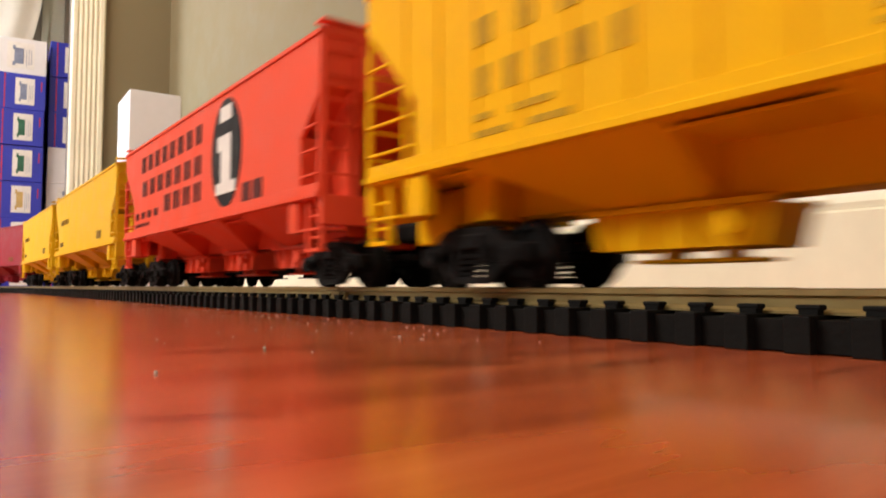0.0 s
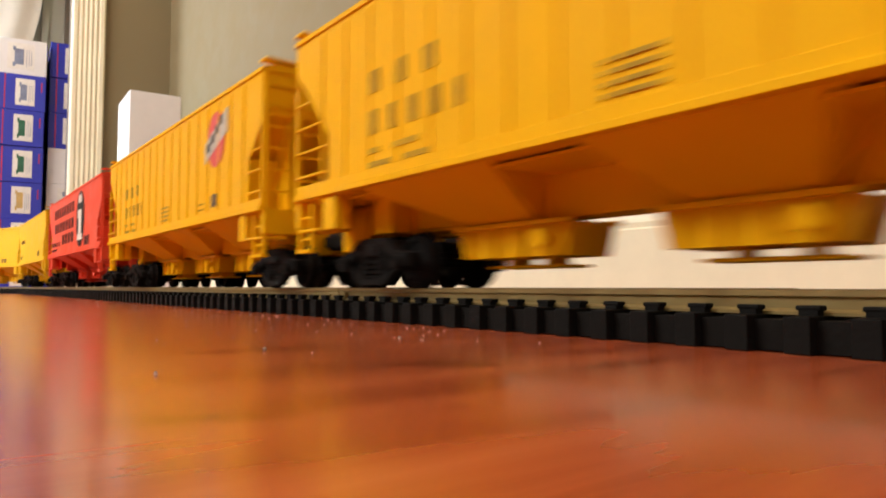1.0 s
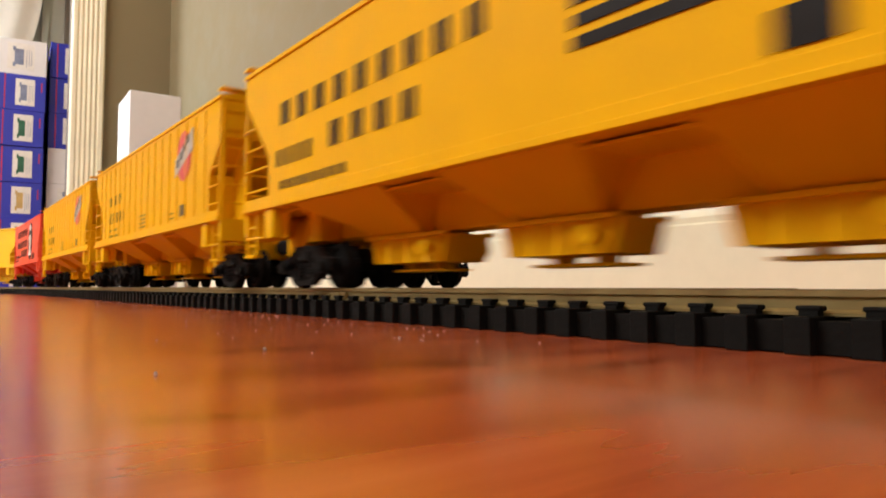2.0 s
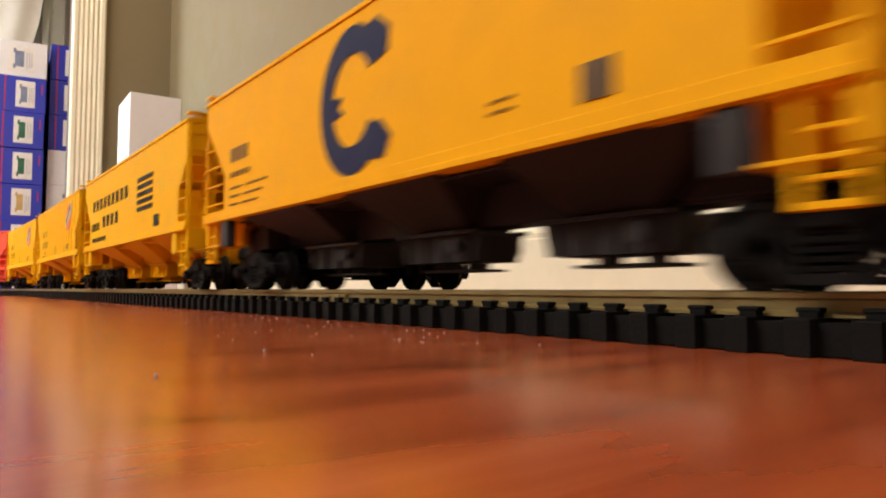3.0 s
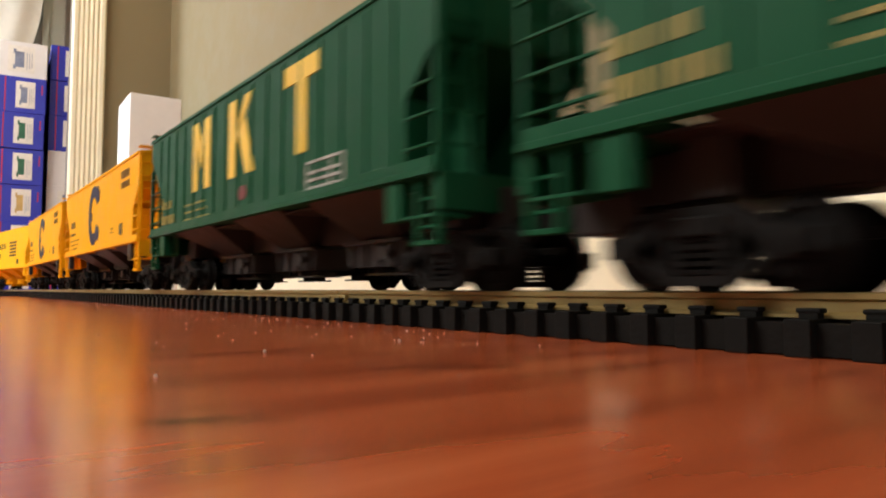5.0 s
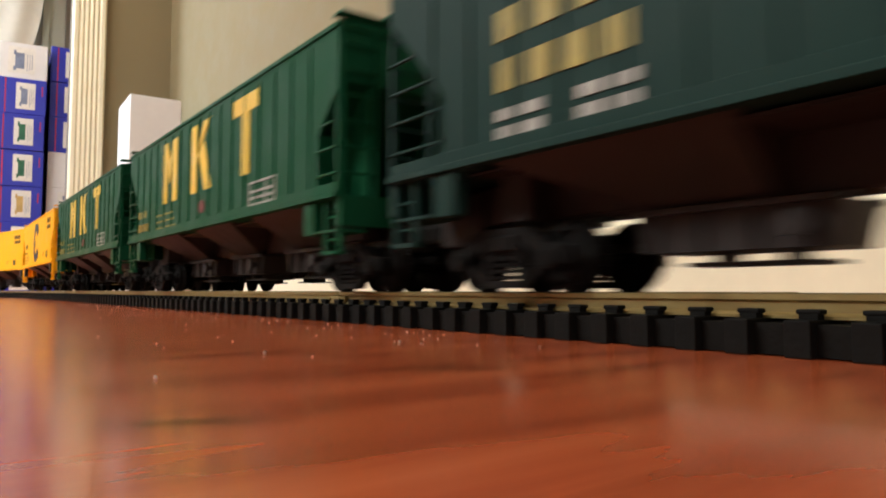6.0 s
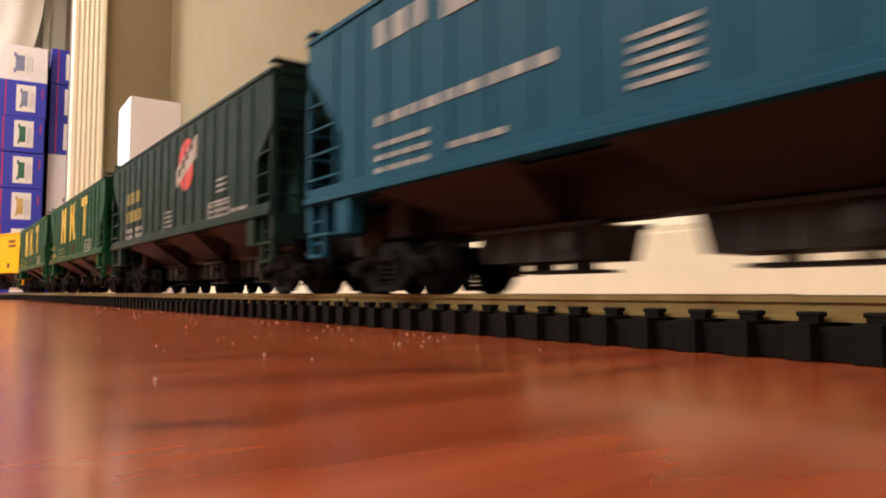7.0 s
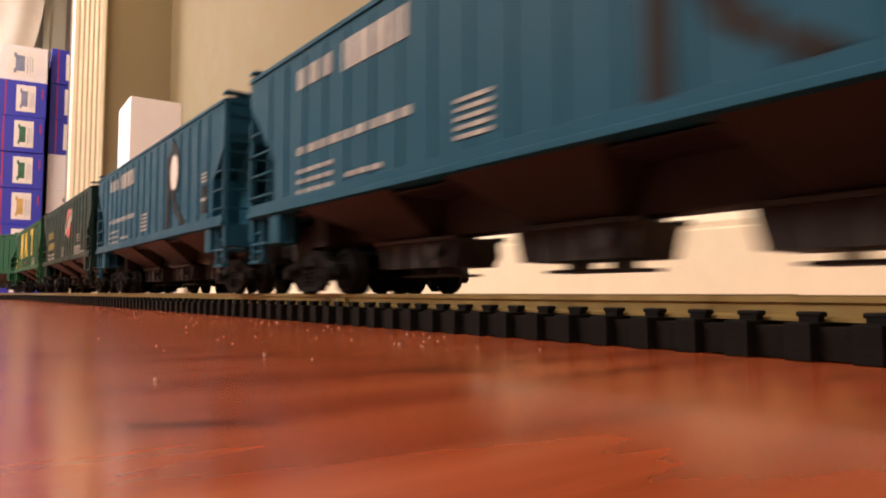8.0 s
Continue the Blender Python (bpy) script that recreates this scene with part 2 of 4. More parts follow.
def fluted_casing(x0, x1, y, z0, z1):
    """Door casing with five flutes, seen in section from above, extruded upwards."""
    d, w = 0.022, x1 - x0
    pts = [(x0, y), (x0, y - d * 0.75), (x0 + w * 0.05, y - d)]
    n = 5
    for i in range(n):
        a = x0 + w * (0.14 + 0.72 * i / n)
        b = x0 + w * (0.14 + 0.72 * (i + 1) / n)
        for k in range(6):
            u = k / 5
            pts.append((a + (b - a) * (0.12 + 0.76 * u), y - d + 0.006 * math.sin(math.pi * u)))
    pts += [(x1 - w * 0.05, y - d), (x1, y - d * 0.75), (x1, y)]
    return add_prism(bmesh.new(), pts, "z", z0, z1)


casing = structure(part("door_casing_1", fluted_casing(DOOR_R + 0.002, DOOR_R + 0.136, FAR_Y, 0, DOOR_H + 0.12), TRIM), "cream fluted door casing", "trim")
structure(part("door_casing_2", fluted_casing(DOOR_L - 0.14, DOOR_L - 0.01, FAR_Y, 0, DOOR_H + 0.12), TRIM), "cream fluted door casing", "trim")
structure(box_part("door_jamb_1", DOOR_R + 0.012, DOOR_R + 0.02, FAR_Y + 0.002, FAR_Y + T + 0.004, 0, DOOR_H, DARKEDGE), "dark wooden door jamb", "trim")
structure(box_part("door_jamb_2", DOOR_L - 0.02, DOOR_L, FAR_Y - 0.004, FAR_Y + T + 0.004, 0, DOOR_H, TRIM), "cream door jamb", "trim")
structure(box_part("door_head", DOOR_L, DOOR_R + 0.012, FAR_Y - 0.004, FAR_Y + T + 0.004, DOOR_H, DOOR_H + 0.02, TRIM), "cream door head", "trim")


def baseboard_profile(h):
    return [(0, 0), (0.015, 0), (0.015, h * 0.78), (0.012, h * 0.80), (0.013, h * 0.86), (0.009, h * 0.93), (0.006, h), (0, h)]


BASE_H = 0.139
bm = bmesh.new()
add_prism(bm, [(WALL_X - a, b) for a, b in baseboard_profile(BASE_H)], "y", BACK_Y, FAR_Y)
structure(part("baseboard_east", bm, TRIM), "cream moulded baseboard along the wall", "baseboard")
bm = bmesh.new()
add_prism(bm, [(FAR_Y - a, b) for a, b in baseboard_profile(BASE_H)], "x", DOOR_R + 0.137, WALL_X - 0.016)
structure(part("baseboard_north", bm, TRIM), "cream moulded baseboard", "baseboard")


def wall_panel(y0, y1, z0, z1):
    """White cover panel on the wall: a raised frame round a flush door, with a thin open seam."""
    ob = tagged(new("wall_panel"), "white framed cover panel mounted low on the beige wall", "wall panel")
    ob.matrix_basis = pose(WALL_X, 0, 0)
    b, e = 0.020, 0.0022
    for name, c in (("frame_stile", (y0, y0 + b, z0, z1)), ("frame_stile", (y1 - b, y1, z0, z1)),
                    ("frame_rail", (y0 + b, y1 - b, z0, z0 + 0.014)), ("frame_rail", (y0 + b, y1 - b, z1 - b, z1))):
        box_part(name, -0.010, 0.0, *c, BOXWHITE, ob, bevel=0.0015)
    box_part("panel_back", -0.002, 0.0, y0 + b, y1 - b, z0 + 0.014, z1 - b, DARKEDGE, ob, "dark recess behind the panel door")
    box_part("panel_door", -0.0085, -0.002, y0 + b + e, y1 - b - e, z0 + 0.014 + e, z1 - b - e, BOXWHITE, ob, bevel=0.001)
    return ob


wall_panel(0.270, 0.519, 0.316, 0.680)
structure(box_part("window_trim_1", 0.523, 0.560, 4.975, 5.0, 0, 2.2, FARWALL), "grey-green window trim of the next room", "trim")
structure(box_part("window_trim_2", 0.655, 0.705, 4.985, 5.0, 0, 2.2, DARKEDGE), "dark wooden window edge strip", "trim")


# ---- track ----
def path(u):
    """Place and heading on the oval's centre line, u metres from the lens's level; both ends bend towards -x."""
    end, sign = (CURVE_Y, 1) if u > CURVE_Y else (CURVE_S, -1)
    if CURVE_S <= u <= CURVE_Y:
        return TX, u, 0.0
    run = (u - end) * sign
    if run <= math.pi * CURVE_R:
        a = run / CURVE_R
        return TX - CURVE_R * (1 - math.cos(a)), end + sign * CURVE_R * math.sin(a), sign * a
    return TX - 2 * CURVE_R, end - sign * (run - math.pi * CURVE_R), sign * math.pi


def path_pose(u, z=0.0):
    x, y, a = path(u)
    return pose(x, y, z, 0, 0, math.degrees(a))


track = tagged(new("railway_track"), "large-gauge model railway track with brass rails on black plastic ties", "track")
TRACK_A, TRACK_B = 0.785 - 6.111, 0.785 + 6.111


def rail_section():
    h = RAIL_Z - TIE_Z
    return [(-0.0040, 0), (0.0040, 0), (0.0040, 0.0010), (0.0012, 0.0020), (0.0012, h - 0.0028), (0.0024, h - 0.0022), (0.0024, h - 0.0004),
            (0.0019, h), (-0.0019, h), (-0.0024, h - 0.0004), (-0.0024, h - 0.0022), (-0.0012, h - 0.0028), (-0.0012, 0.0020), (-0.0040, 0.0010)]


def sweep(section, offset, z, a, b, step=0.05):
    bm = bmesh.new()
    n = max(1, int(math.ceil((b - a) / step)))
    rings = []
    for i in range(n + 1):
        m = path_pose(a + (b - a) * i / n, z)
        rings.append([bm.verts.new(m @ Vector((offset + px, 0, pz))) for px, pz in section])
    k = len(section)
    for r0, r1 in zip(rings, rings[1:]):
        for j in range(k):
            bm.faces.new((r0[j], r0[(j + 1) % k], r1[(j + 1) % k], r1[j]))
    bm.faces.new(rings[0])
    bm.faces.new(list(reversed(rings[-1])))
    bmesh.ops.recalc_face_normals(bm, faces=bm.faces)
    return bm


JOINT = 0.429
GAUGE = 0.0235
for side in (-1, 1):
    part("rail", sweep(rail_section(), side * GAUGE, TIE_Z, TRACK_A, JOINT - 0.0006), BRASS, track, "dull brass rail")
    part("rail", sweep(rail_section(), side * GAUGE, TIE_Z, JOINT + 0.0006, TRACK_B), BRASS, track, "dull brass rail")
    part("stringer", sweep([(-0.0118, 0.0005), (0.0118, 0.0005), (0.0118, TIE_Z - 0.0014), (-0.0118, TIE_Z - 0.0014)], side * GAUGE, 0, TRACK_A, TRACK_B), TIE, track)
    jb = bmesh.new()
    add_box(jb, TX + side * GAUGE - 0.0052, TX + side * GAUGE + 0.0052, JOINT - 0.014, JOINT + 0.014, TIE_Z + 0.0002, TIE_Z + 0.0022, 0.0004)
    add_box(jb, TX + side * GAUGE - 0.0046, TX + side * GAUGE - 0.0014, JOINT - 0.014, JOINT + 0.014, TIE_Z + 0.0018, TIE_Z + 0.0052, 0.0005)
    for dy in (-0.007, 0.007):
        add_cylinder(jb, 0.0012, (TX + side * GAUGE - 0.0050, JOINT + dy, TIE_Z + 0.0034), "x", 0.002, 8)
    part("rail_joiner", jb, BRASS, track, "brass rail joiner with screws")

TIE_PITCH = 0.0197


def tie_mesh():
    bm = bmesh.new()
    add_box(bm, -0.0395, 0.0395, -0.0042, 0.0042, 0, TIE_Z, 0.0005)
    for side in (-1, 1):
        for d in (-1, 1):
            c = side * GAUGE + d * 0.0058
            add_box(bm, c - 0.0022, c + 0.0022, -0.0031, 0.0031, TIE_Z - 0.0006, TIE_Z + 0.0020, 0.0003)
            add_box(bm, c - 0.0024, c + 0.0026, -0.0040, 0.0040, TIE_Z + 0.0016, TIE_Z + 0.0033, 0.0006)
    return to_mesh("tie", bm, TIE)


tie = tie_mesh()
TIE_0 = 0.1441 - 53 * TIE_PITCH
for i in range(285):
    part("tie", tie, TIE, track).matrix_basis = path_pose(TIE_0 + i * TIE_PITCH) @ pose(random.uniform(-0.0004, 0.0004), 0, 0, 0, 0, random.uniform(-0.6, 0.6))
bm = bmesh.new()
for i in list(range(-216, 0)) + list(range(285, 392)):
    m = path_pose(TIE_0 + i * TIE_PITCH)
    first = len(bm.verts)
    add_box(bm, -0.0395, 0.0395, -0.0042, 0.0042, 0, TIE_Z)
    bm.verts.ensure_lookup_table()
    bmesh.ops.transform(bm, matrix=m, verts=bm.verts[first:])
tagged(part("far_ties", bm, TIE, track), kind="stuff")


# ---- covered hopper cars: x across (the lens sees -x), y along, z up from the rail's top ----
W = 0.0555
HALF = 0.276
SILL, EAVE, TOP = 0.0615, 0.1705, 0.1765
SIDE_OUTLINE = [(HALF, EAVE), (HALF, 0.148), (0.2280, 0.098), (0.2280, SILL), (-0.2475, SILL), (-0.2475, 0.102), (-HALF, 0.131), (-HALF, EAVE)]
MESHES = {}


def shared(name, mat, make):
    key = (name, mat.name)
    if key not in MESHES:
        MESHES[key] = to_mesh(name, make(), mat)
    return MESHES[key]


def body_bm():
    bm = bmesh.new()
    i = W - 0.002
    add_prism(bm, [(HALF - 0.001, EAVE - 0.001), (HALF - 0.001, 0.158), (0.150, SILL - 0.002), (-0.185, SILL - 0.002), (-HALF + 0.001, 0.134), (-HALF + 0.001, EAVE - 0.001)], "x", -i, i)
    return bm


def roof_bm():
    bm = bmesh.new()
    add_prism(bm, [(-W - 0.0012, EAVE - 0.003), (W + 0.0012, EAVE - 0.003), (W + 0.0012, EAVE), (W * 0.7, EAVE + 0.0035), (0, TOP - 0.001), (-W * 0.7, EAVE + 0.0035), (-W - 0.0012, EAVE)], "y", -HALF - 0.001, HALF + 0.001)
    return bm


def walkway_bm():
    bm = bmesh.new()
    for x in (-0.014, 0.014):
        add_box(bm, x - 0.007, x + 0.007, -HALF - 0.004, HALF + 0.004, TOP + 0.0035, TOP + 0.0050)
    for k in range(9):
        y = -0.264 + 0.066 * k
        add_box(bm, -0.022, 0.022, y - 0.0012, y + 0.0012, TOP - 0.003, TOP + 0.0037)
    for s in (-1, 1):
        add_box(bm, -W, W, s * (HALF - 0.002) - 0.006, s * (HALF - 0.002) + 0.006, TOP - 0.001, TOP + 0.0008)
    return bm


def hatch_bm():
    bm = bmesh.new()
    add_box(bm, -0.012, 0.012, -0.23, 0.23, TOP - 0.002, TOP + 0.0085, 0.0015)
    return bm


def sill_bm(side):
    bm = bmesh.new()
    a, b = side * (W - 0.004), side * (W + 0.0022)
    add_box(bm, min(a, b), max(a, b), -HALF, HALF, SILL - 0.0025, SILL + 0.001, 0.0004)
    add_box(bm, min(a, b - side * 0.0014), max(a, b - side * 0.0014), -HALF + 0.001, HALF - 0.001, SILL + 0.001, SILL + 0.007, 0.0003)
    return bm


# one row a bay: its top, the foot of its slope sheets, and its outlet gate
BAYS = [(-0.224, -0.120, -0.182, -0.136, -0.190, -0.115), (-0.074, 0.027, -0.056, -0.004, -0.066, 0.010), (0.078, 0.199, 0.082, 0.134, 0.059, 0.142)]
GATE_LO, GATE_HI = 0.0160, 0.0325


def bay_bm(bay):
    """One discharge bay: slope sheets from the sill down to a narrow foot."""
    t0, t1, b0, b1 = bay[:4]
    bm = bmesh.new()
    levels = [(SILL - 0.0012, t0, t1, W - 0.0032), (GATE_HI + 0.002, b0, b1, 0.0165), (GATE_HI - 0.004, b0, b1, 0.0160)]
    rings = [[bm.verts.new((sx * w, y1 if sy > 0 else y0, z)) for sx, sy in ((-1, -1), (1, -1), (1, 1), (-1, 1))] for z, y0, y1, w in levels]
    for r0, r1 in zip(rings, rings[1:]):
        for j in range(4):
            bm.faces.new((r0[j], r0[(j + 1) % 4], r1[(j + 1) % 4], r1[j]))
    bm.faces.new(rings[0])
    bm.faces.new(rings[-1])
    bmesh.ops.recalc_face_normals(bm, faces=bm.faces)
    return bm


def gate_bm(bay):
    """Outlet gate under a bay, tapering slightly to its foot."""
    g0, g1 = bay[4], bay[5]
    return add_prism(bmesh.new(), [(g0, GATE_HI - 0.002), (g0 + 0.004, GATE_LO), (g1 - 0.004, GATE_LO), (g1, GATE_HI - 0.002), (g1, GATE_HI), (g0, GATE_HI)], "x", -0.0165, 0.0165)


def gate_flange_bm(bay, side):
    a, b = sorted((side * 0.0160, side * 0.0200))
    return add_box(bmesh.new(), a, b, bay[4] - 0.001, bay[5] + 0.001, GATE_HI - 0.0012, GATE_HI + 0.0012, 0.0003)


def gate_rib_bm():
    return add_box(bmesh.new(), -0.0016, 0.0016, -0.0009, 0.0009, GATE_LO, GATE_HI - 0.0014, 0.0002)


def slide_bm(bay):
    """Thin slide plate hung below the gate on two lugs."""
    c, h = (bay[4] + bay[5]) / 2 - 0.004, 0.027
    bm = add_box(bmesh.new(), -0.010, 0.010, c - h, c + h, 0.0104, 0.0120, 0.0003)
    for y in (c - 0.5 * h, c + 0.5 * h):
        add_box(bm, -0.008, 0.008, y - 0.002, y + 0.002, 0.0112, GATE_LO + 0.0006, 0.0003)
    return bm


def shaft_bm(bay):
    bm = add_cylinder(bmesh.new(), 0.0024, (0, bay[4] + 0.014, (GATE_LO + GATE_HI) / 2), "x", 0.050, 10)
    for side in (-1, 1):
        add_cylinder(bm, 0.0048, (side * 0.0235, bay[4] + 0.014, (GATE_LO + GATE_HI) / 2), "x", 0.003, 10)
    return bm


def end_sill_bm(s):
    """End platform with its skirt, and the upright plates at the bolster."""
    bm = bmesh.new()
    add_box(bm, -W + 0.001, W - 0.001, s * 0.205, s * (HALF - 0.001), SILL - 0.003, SILL, 0.0003)
    add_box(bm, -W + 0.001, W - 0.001, s * (HALF - 0.005), s * (HALF + 0.002), SILL - 0.0205, SILL - 0.001, 0.0006)
    return bm


def skirt_bm(side, s):
    """Recessed web behind the corner ladder, with the strap along its foot."""
    bm = bmesh.new()
    add_box(bm, side * (W - 0.022), side * (W - 0.020), s * 0.236, s * (HALF - 0.001), SILL - 0.022, SILL - 0.003)
    add_box(bm, side * (W - 0.022), side * (W - 0.001), s * 0.243, s * (HALF - 0.001), SILL - 0.0240, SILL - 0.0222, 0.0004)
    return bm


def bolster_plate_bm(side, s):
    y0, y1 = (0.2185, 0.2355) if s > 0 else (-0.2425, -0.2280)
    return add_box(bmesh.new(), side * (W - 0.007), side * W, y0, y1, SILL - 0.0245, SILL - 0.003, 0.0006)


def bolster_bm(s):
    bm = bmesh.new()
    y = s * TRUCK_Y + TRUCK_OFF
    add_box(bm, -0.030, 0.030, y - 0.010, y + 0.010, 0.034, SILL - 0.004, 0.001)
    add_box(bm, -0.012, 0.012, s * 0.15, s * (HALF - 0.004), 0.036, SILL - 0.004, 0.001)
    add_box(bm, -0.015, 0.015, s * 0.245, s * (HALF + 0.006), 0.0255, SILL - 0.006, 0.0015)
    return bm


def end_gusset_bm(side, s):
    """Upright gusset between the end platform and the sloping end sheet."""
    x = side * 0.030
    return add_prism(bmesh.new(), [(s * 0.19, SILL - 0.004), (s * 0.262, SILL - 0.004), (s * 0.262, 0.125), (s * 0.255, 0.118)], "x", x - 0.0012, x + 0.0012)


def centre_sill_bm():
    bm = bmesh.new()
    add_box(bm, -0.010, 0.010, -0.235, 0.235, 0.0345, 0.0580, 0.001)
    return bm


def ladder_bm(side, s):
    """Side ladder at a corner: a post and four rungs."""
    bm = bmesh.new()
    x = side * (W - 0.001)
    y0, y1 = (0.2295 if s > 0 else -0.2485), s * (HALF - 0.0015)
    add_box(bm, x - 0.0012, x + 0.0012, y1 - 0.0016, y1 + 0.0016, SILL - 0.003, 0.135)
    for k in range(4):
        z = 0.0745 + k * 0.0165
        add_rod(bm, (x + side * 0.0015, y0 + (0.0 if z < 0.103 else s * (z - 0.103) * (1.1 if s > 0 else 1.0)), z), (x + side * 0.0015, y1, z), 0.0011)
    return bm


def corner_panel_bm(side, s):
    bm = bmesh.new()
    add_box(bm, side * (W - 0.026), side * (W - 0.023), s * 0.236, s * (HALF - 0.003), SILL - 0.002, 0.134)
    add_box(bm, side * (W - 0.026), side * (W - 0.001), s * 0.2440, s * 0.2475, SILL - 0.002, 0.103)
    return bm


def end_ladder_bm(side, s):
    bm = bmesh.new()
    y = s * (HALF + 0.001)
    x0, x1 = side * (W - 0.003), side * (W - 0.027)
    for x in (x0, x1):
        add_box(bm, x - 0.001, x + 0.001, y - 0.001, y + 0.001, SILL - 0.003, EAVE - 0.002)
    for k in range(6):
        z = 0.0745 + k * 0.0165
        add_rod(bm, (x0, y + s * 0.001, z), (x1, y + s * 0.001, z), 0.0009)
    return bm


def step_bm(side, s, low):
    """Stirrup step under the corner: two straps, a rung and a tread."""
    bm = bmesh.new()
    x = side * (W - 0.003)
    ya, yb = (0.2545, 0.2725) if s > 0 else (-0.2560, -0.2740)
    for y in (ya, yb):
        add_box(bm, x - 0.0016, x + 0.0016, y - 0.0014, y + 0.0014, low, SILL - 0.003)
    add_box(bm, x - 0.0030, x + 0.0030, min(ya, yb) - 0.0014, max(ya, yb) + 0.0014, low - 0.0012, low + 0.0012, 0.0003)
    for z in (low + 0.0085, 0.0475):
        add_rod(bm, (x - 0.001 * side, ya, z), (x - 0.001 * side, yb, z), 0.0011)
    return bm


def coupler_bm(s):
    bm = bmesh.new()
    add_box(bm, -0.005, 0.005, s * 0.225, s * 0.298, 0.032, 0.040, 0.001)
    add_box(bm, -0.009, 0.007, s * 0.292, s * 0.3065, 0.029, 0.042, 0.003)
    add_box(bm, 0.003, 0.010, s * 0.297, s * 0.313, 0.030, 0.041, 0.002)
    return bm


RW = 0.0158           # wheel radius
WB = 0.0305           # half the wheelbase
TRUCK_Y = 0.2300       # half the distance between the truck centres
TRUCK_OFF = -0.0260


def truck_bm():
    bm = bmesh.new()
    add_box(bm, -0.036, 0.036, -0.010, 0.010, 0.014, 0.030, 0.002)
    add_box(bm, -0.003, 0.003, -0.050, 0.050, 0.018, 0.022, 0.0005)
    return bm


def sideframe_bm(side):
    """Cast side frame with arched top, window, springs and bearing boxes."""
    bm = bmesh.new()
    x = side * 0.0345
    top = [(-0.041, 0.0125), (-0.041, 0.0205), (-0.028, 0.0225), (-0.014, 0.0305), (0.014, 0.0305), (0.028, 0.0225), (0.041, 0.0205), (0.041, 0.0125),
           (0.026, 0.0150), (0.014, 0.0235), (-0.014, 0.0235), (-0.026, 0.0150)]
    add_prism(bm, top, "x", x - 0.003, x + 0.003)
    low = [(-0.028, 0.0165), (-0.012, 0.0055), (0.012, 0.0055), (0.028, 0.0165), (0.026, 0.0120), (0.013, 0.0020), (-0.013, 0.0020), (-0.026, 0.0120)]
    add_prism(bm, low, "x", x - 0.003, x + 0.003)
    for y in (-0.0115, 0.0115):
        add_box(bm, x - 0.003, x + 0.003, y - 0.002, y + 0.002, 0.004, 0.026)
    for y in (-0.005, 0.0, 0.005):
        for k in range(5):
            add_cylinder(bm, 0.0024, (x + side * 0.0006, y, 0.0070 + k * 0.0030), "z", 0.0018, 8)
    for s in (-1, 1):
        add_box(bm, x - 0.004, x + 0.005 * side + 0.001, s * WB - 0.006, s * WB + 0.006, 0.0105, 0.0205, 0.0012)
        add_cylinder(bm, 0.0042, (x + side * 0.0055, s * WB, 0.0150), "x", 0.004, 12)
    add_box(bm, x - 0.0035 + side * 0.001, x + 0.0035 + side * 0.001, -0.009, 0.009, 0.0195, 0.0270, 0.001)
    return bm


def wheelset_bm():
    """Two wheels on their axle, turned in one piece: bearing end, hub, plate, rim, tread and flange."""
    half = [(0.0310, 0.0), (0.0310, 0.0026), (0.0275, 0.0026), (0.0275, RW * 0.36), (0.0242, RW * 0.42), (0.0246, RW * 0.76), (0.0262, RW * 0.80), (0.0262, RW - 0.0004),
            (0.0212, RW), (0.0206, RW + 0.0018), (0.0196, RW + 0.0022), (0.0188, RW + 0.0010), (0.0188, 0.0050), (0.0170, 0.0030)]
    prof = half + [(-x, r) for x, r in reversed(half)]
    bm = bmesh.new()
    n = 28
    rings = []
    for x, r in prof:
        rings.append([bm.verts.new((x, r * math.cos(2 * math.pi * k / n), r * math.sin(2 * math.pi * k / n))) for k in range(n)] if r else [bm.verts.new((x, 0, 0))])
    for r0, r1 in zip(rings, rings[1:]):
        for k in range(n):
            q = [r0[k % len(r0)], r0[(k + 1) % len(r0)], r1[(k + 1) % len(r1)], r1[k % len(r1)]]
            bm.faces.new([v for i, v in enumerate(q) if v not in q[:i]])
    bmesh.ops.recalc_face_normals(bm, faces=bm.faces)
    return bm


WHEELSETS = []


# ---- markings: plates a hair proud of the side, y to the left of the reader ----
SX = -(W + 0.0006)


def shift_marks(car, dy):
    """Slides the painted plates of one car along its side."""
    for ob in car.children:
        if ob.name.split(".")[0] in ("lettering", "small_lettering", "emblem", "emblem_band", "emblem_lettering", "emblem_centre", "placard", "placard_lines", "data_panel"):
            ob.matrix_basis = pose(0, dy, 0)


def mark(bm, y0, y1, z0, z1):
    """A flat painted bar from y0 to y1 (towards -y the reader's right)."""
    add_box(bm, SX - 0.0002, SX + 0.0006, min(y0, y1), max(y0, y1), z0, z1)


def row_of_marks(bm, y0, y1, z0, z1, n, fill=0.62, gaps=(), cut=True):
    """n letter-sized bars from y0 down to y1, plain or split in two."""
    step = (y0 - y1) / n
    for i in range(n):
        if i in gaps:
            continue
        a = y0 - i * step
        b = a - step * fill
        if cut:
            mark(bm, a, a + (b - a) * 0.38, z0, z1)
            mark(bm, a + (b - a) * 0.62, b, z0, z1)
        else:
            mark(bm, a, b, z0, z1)


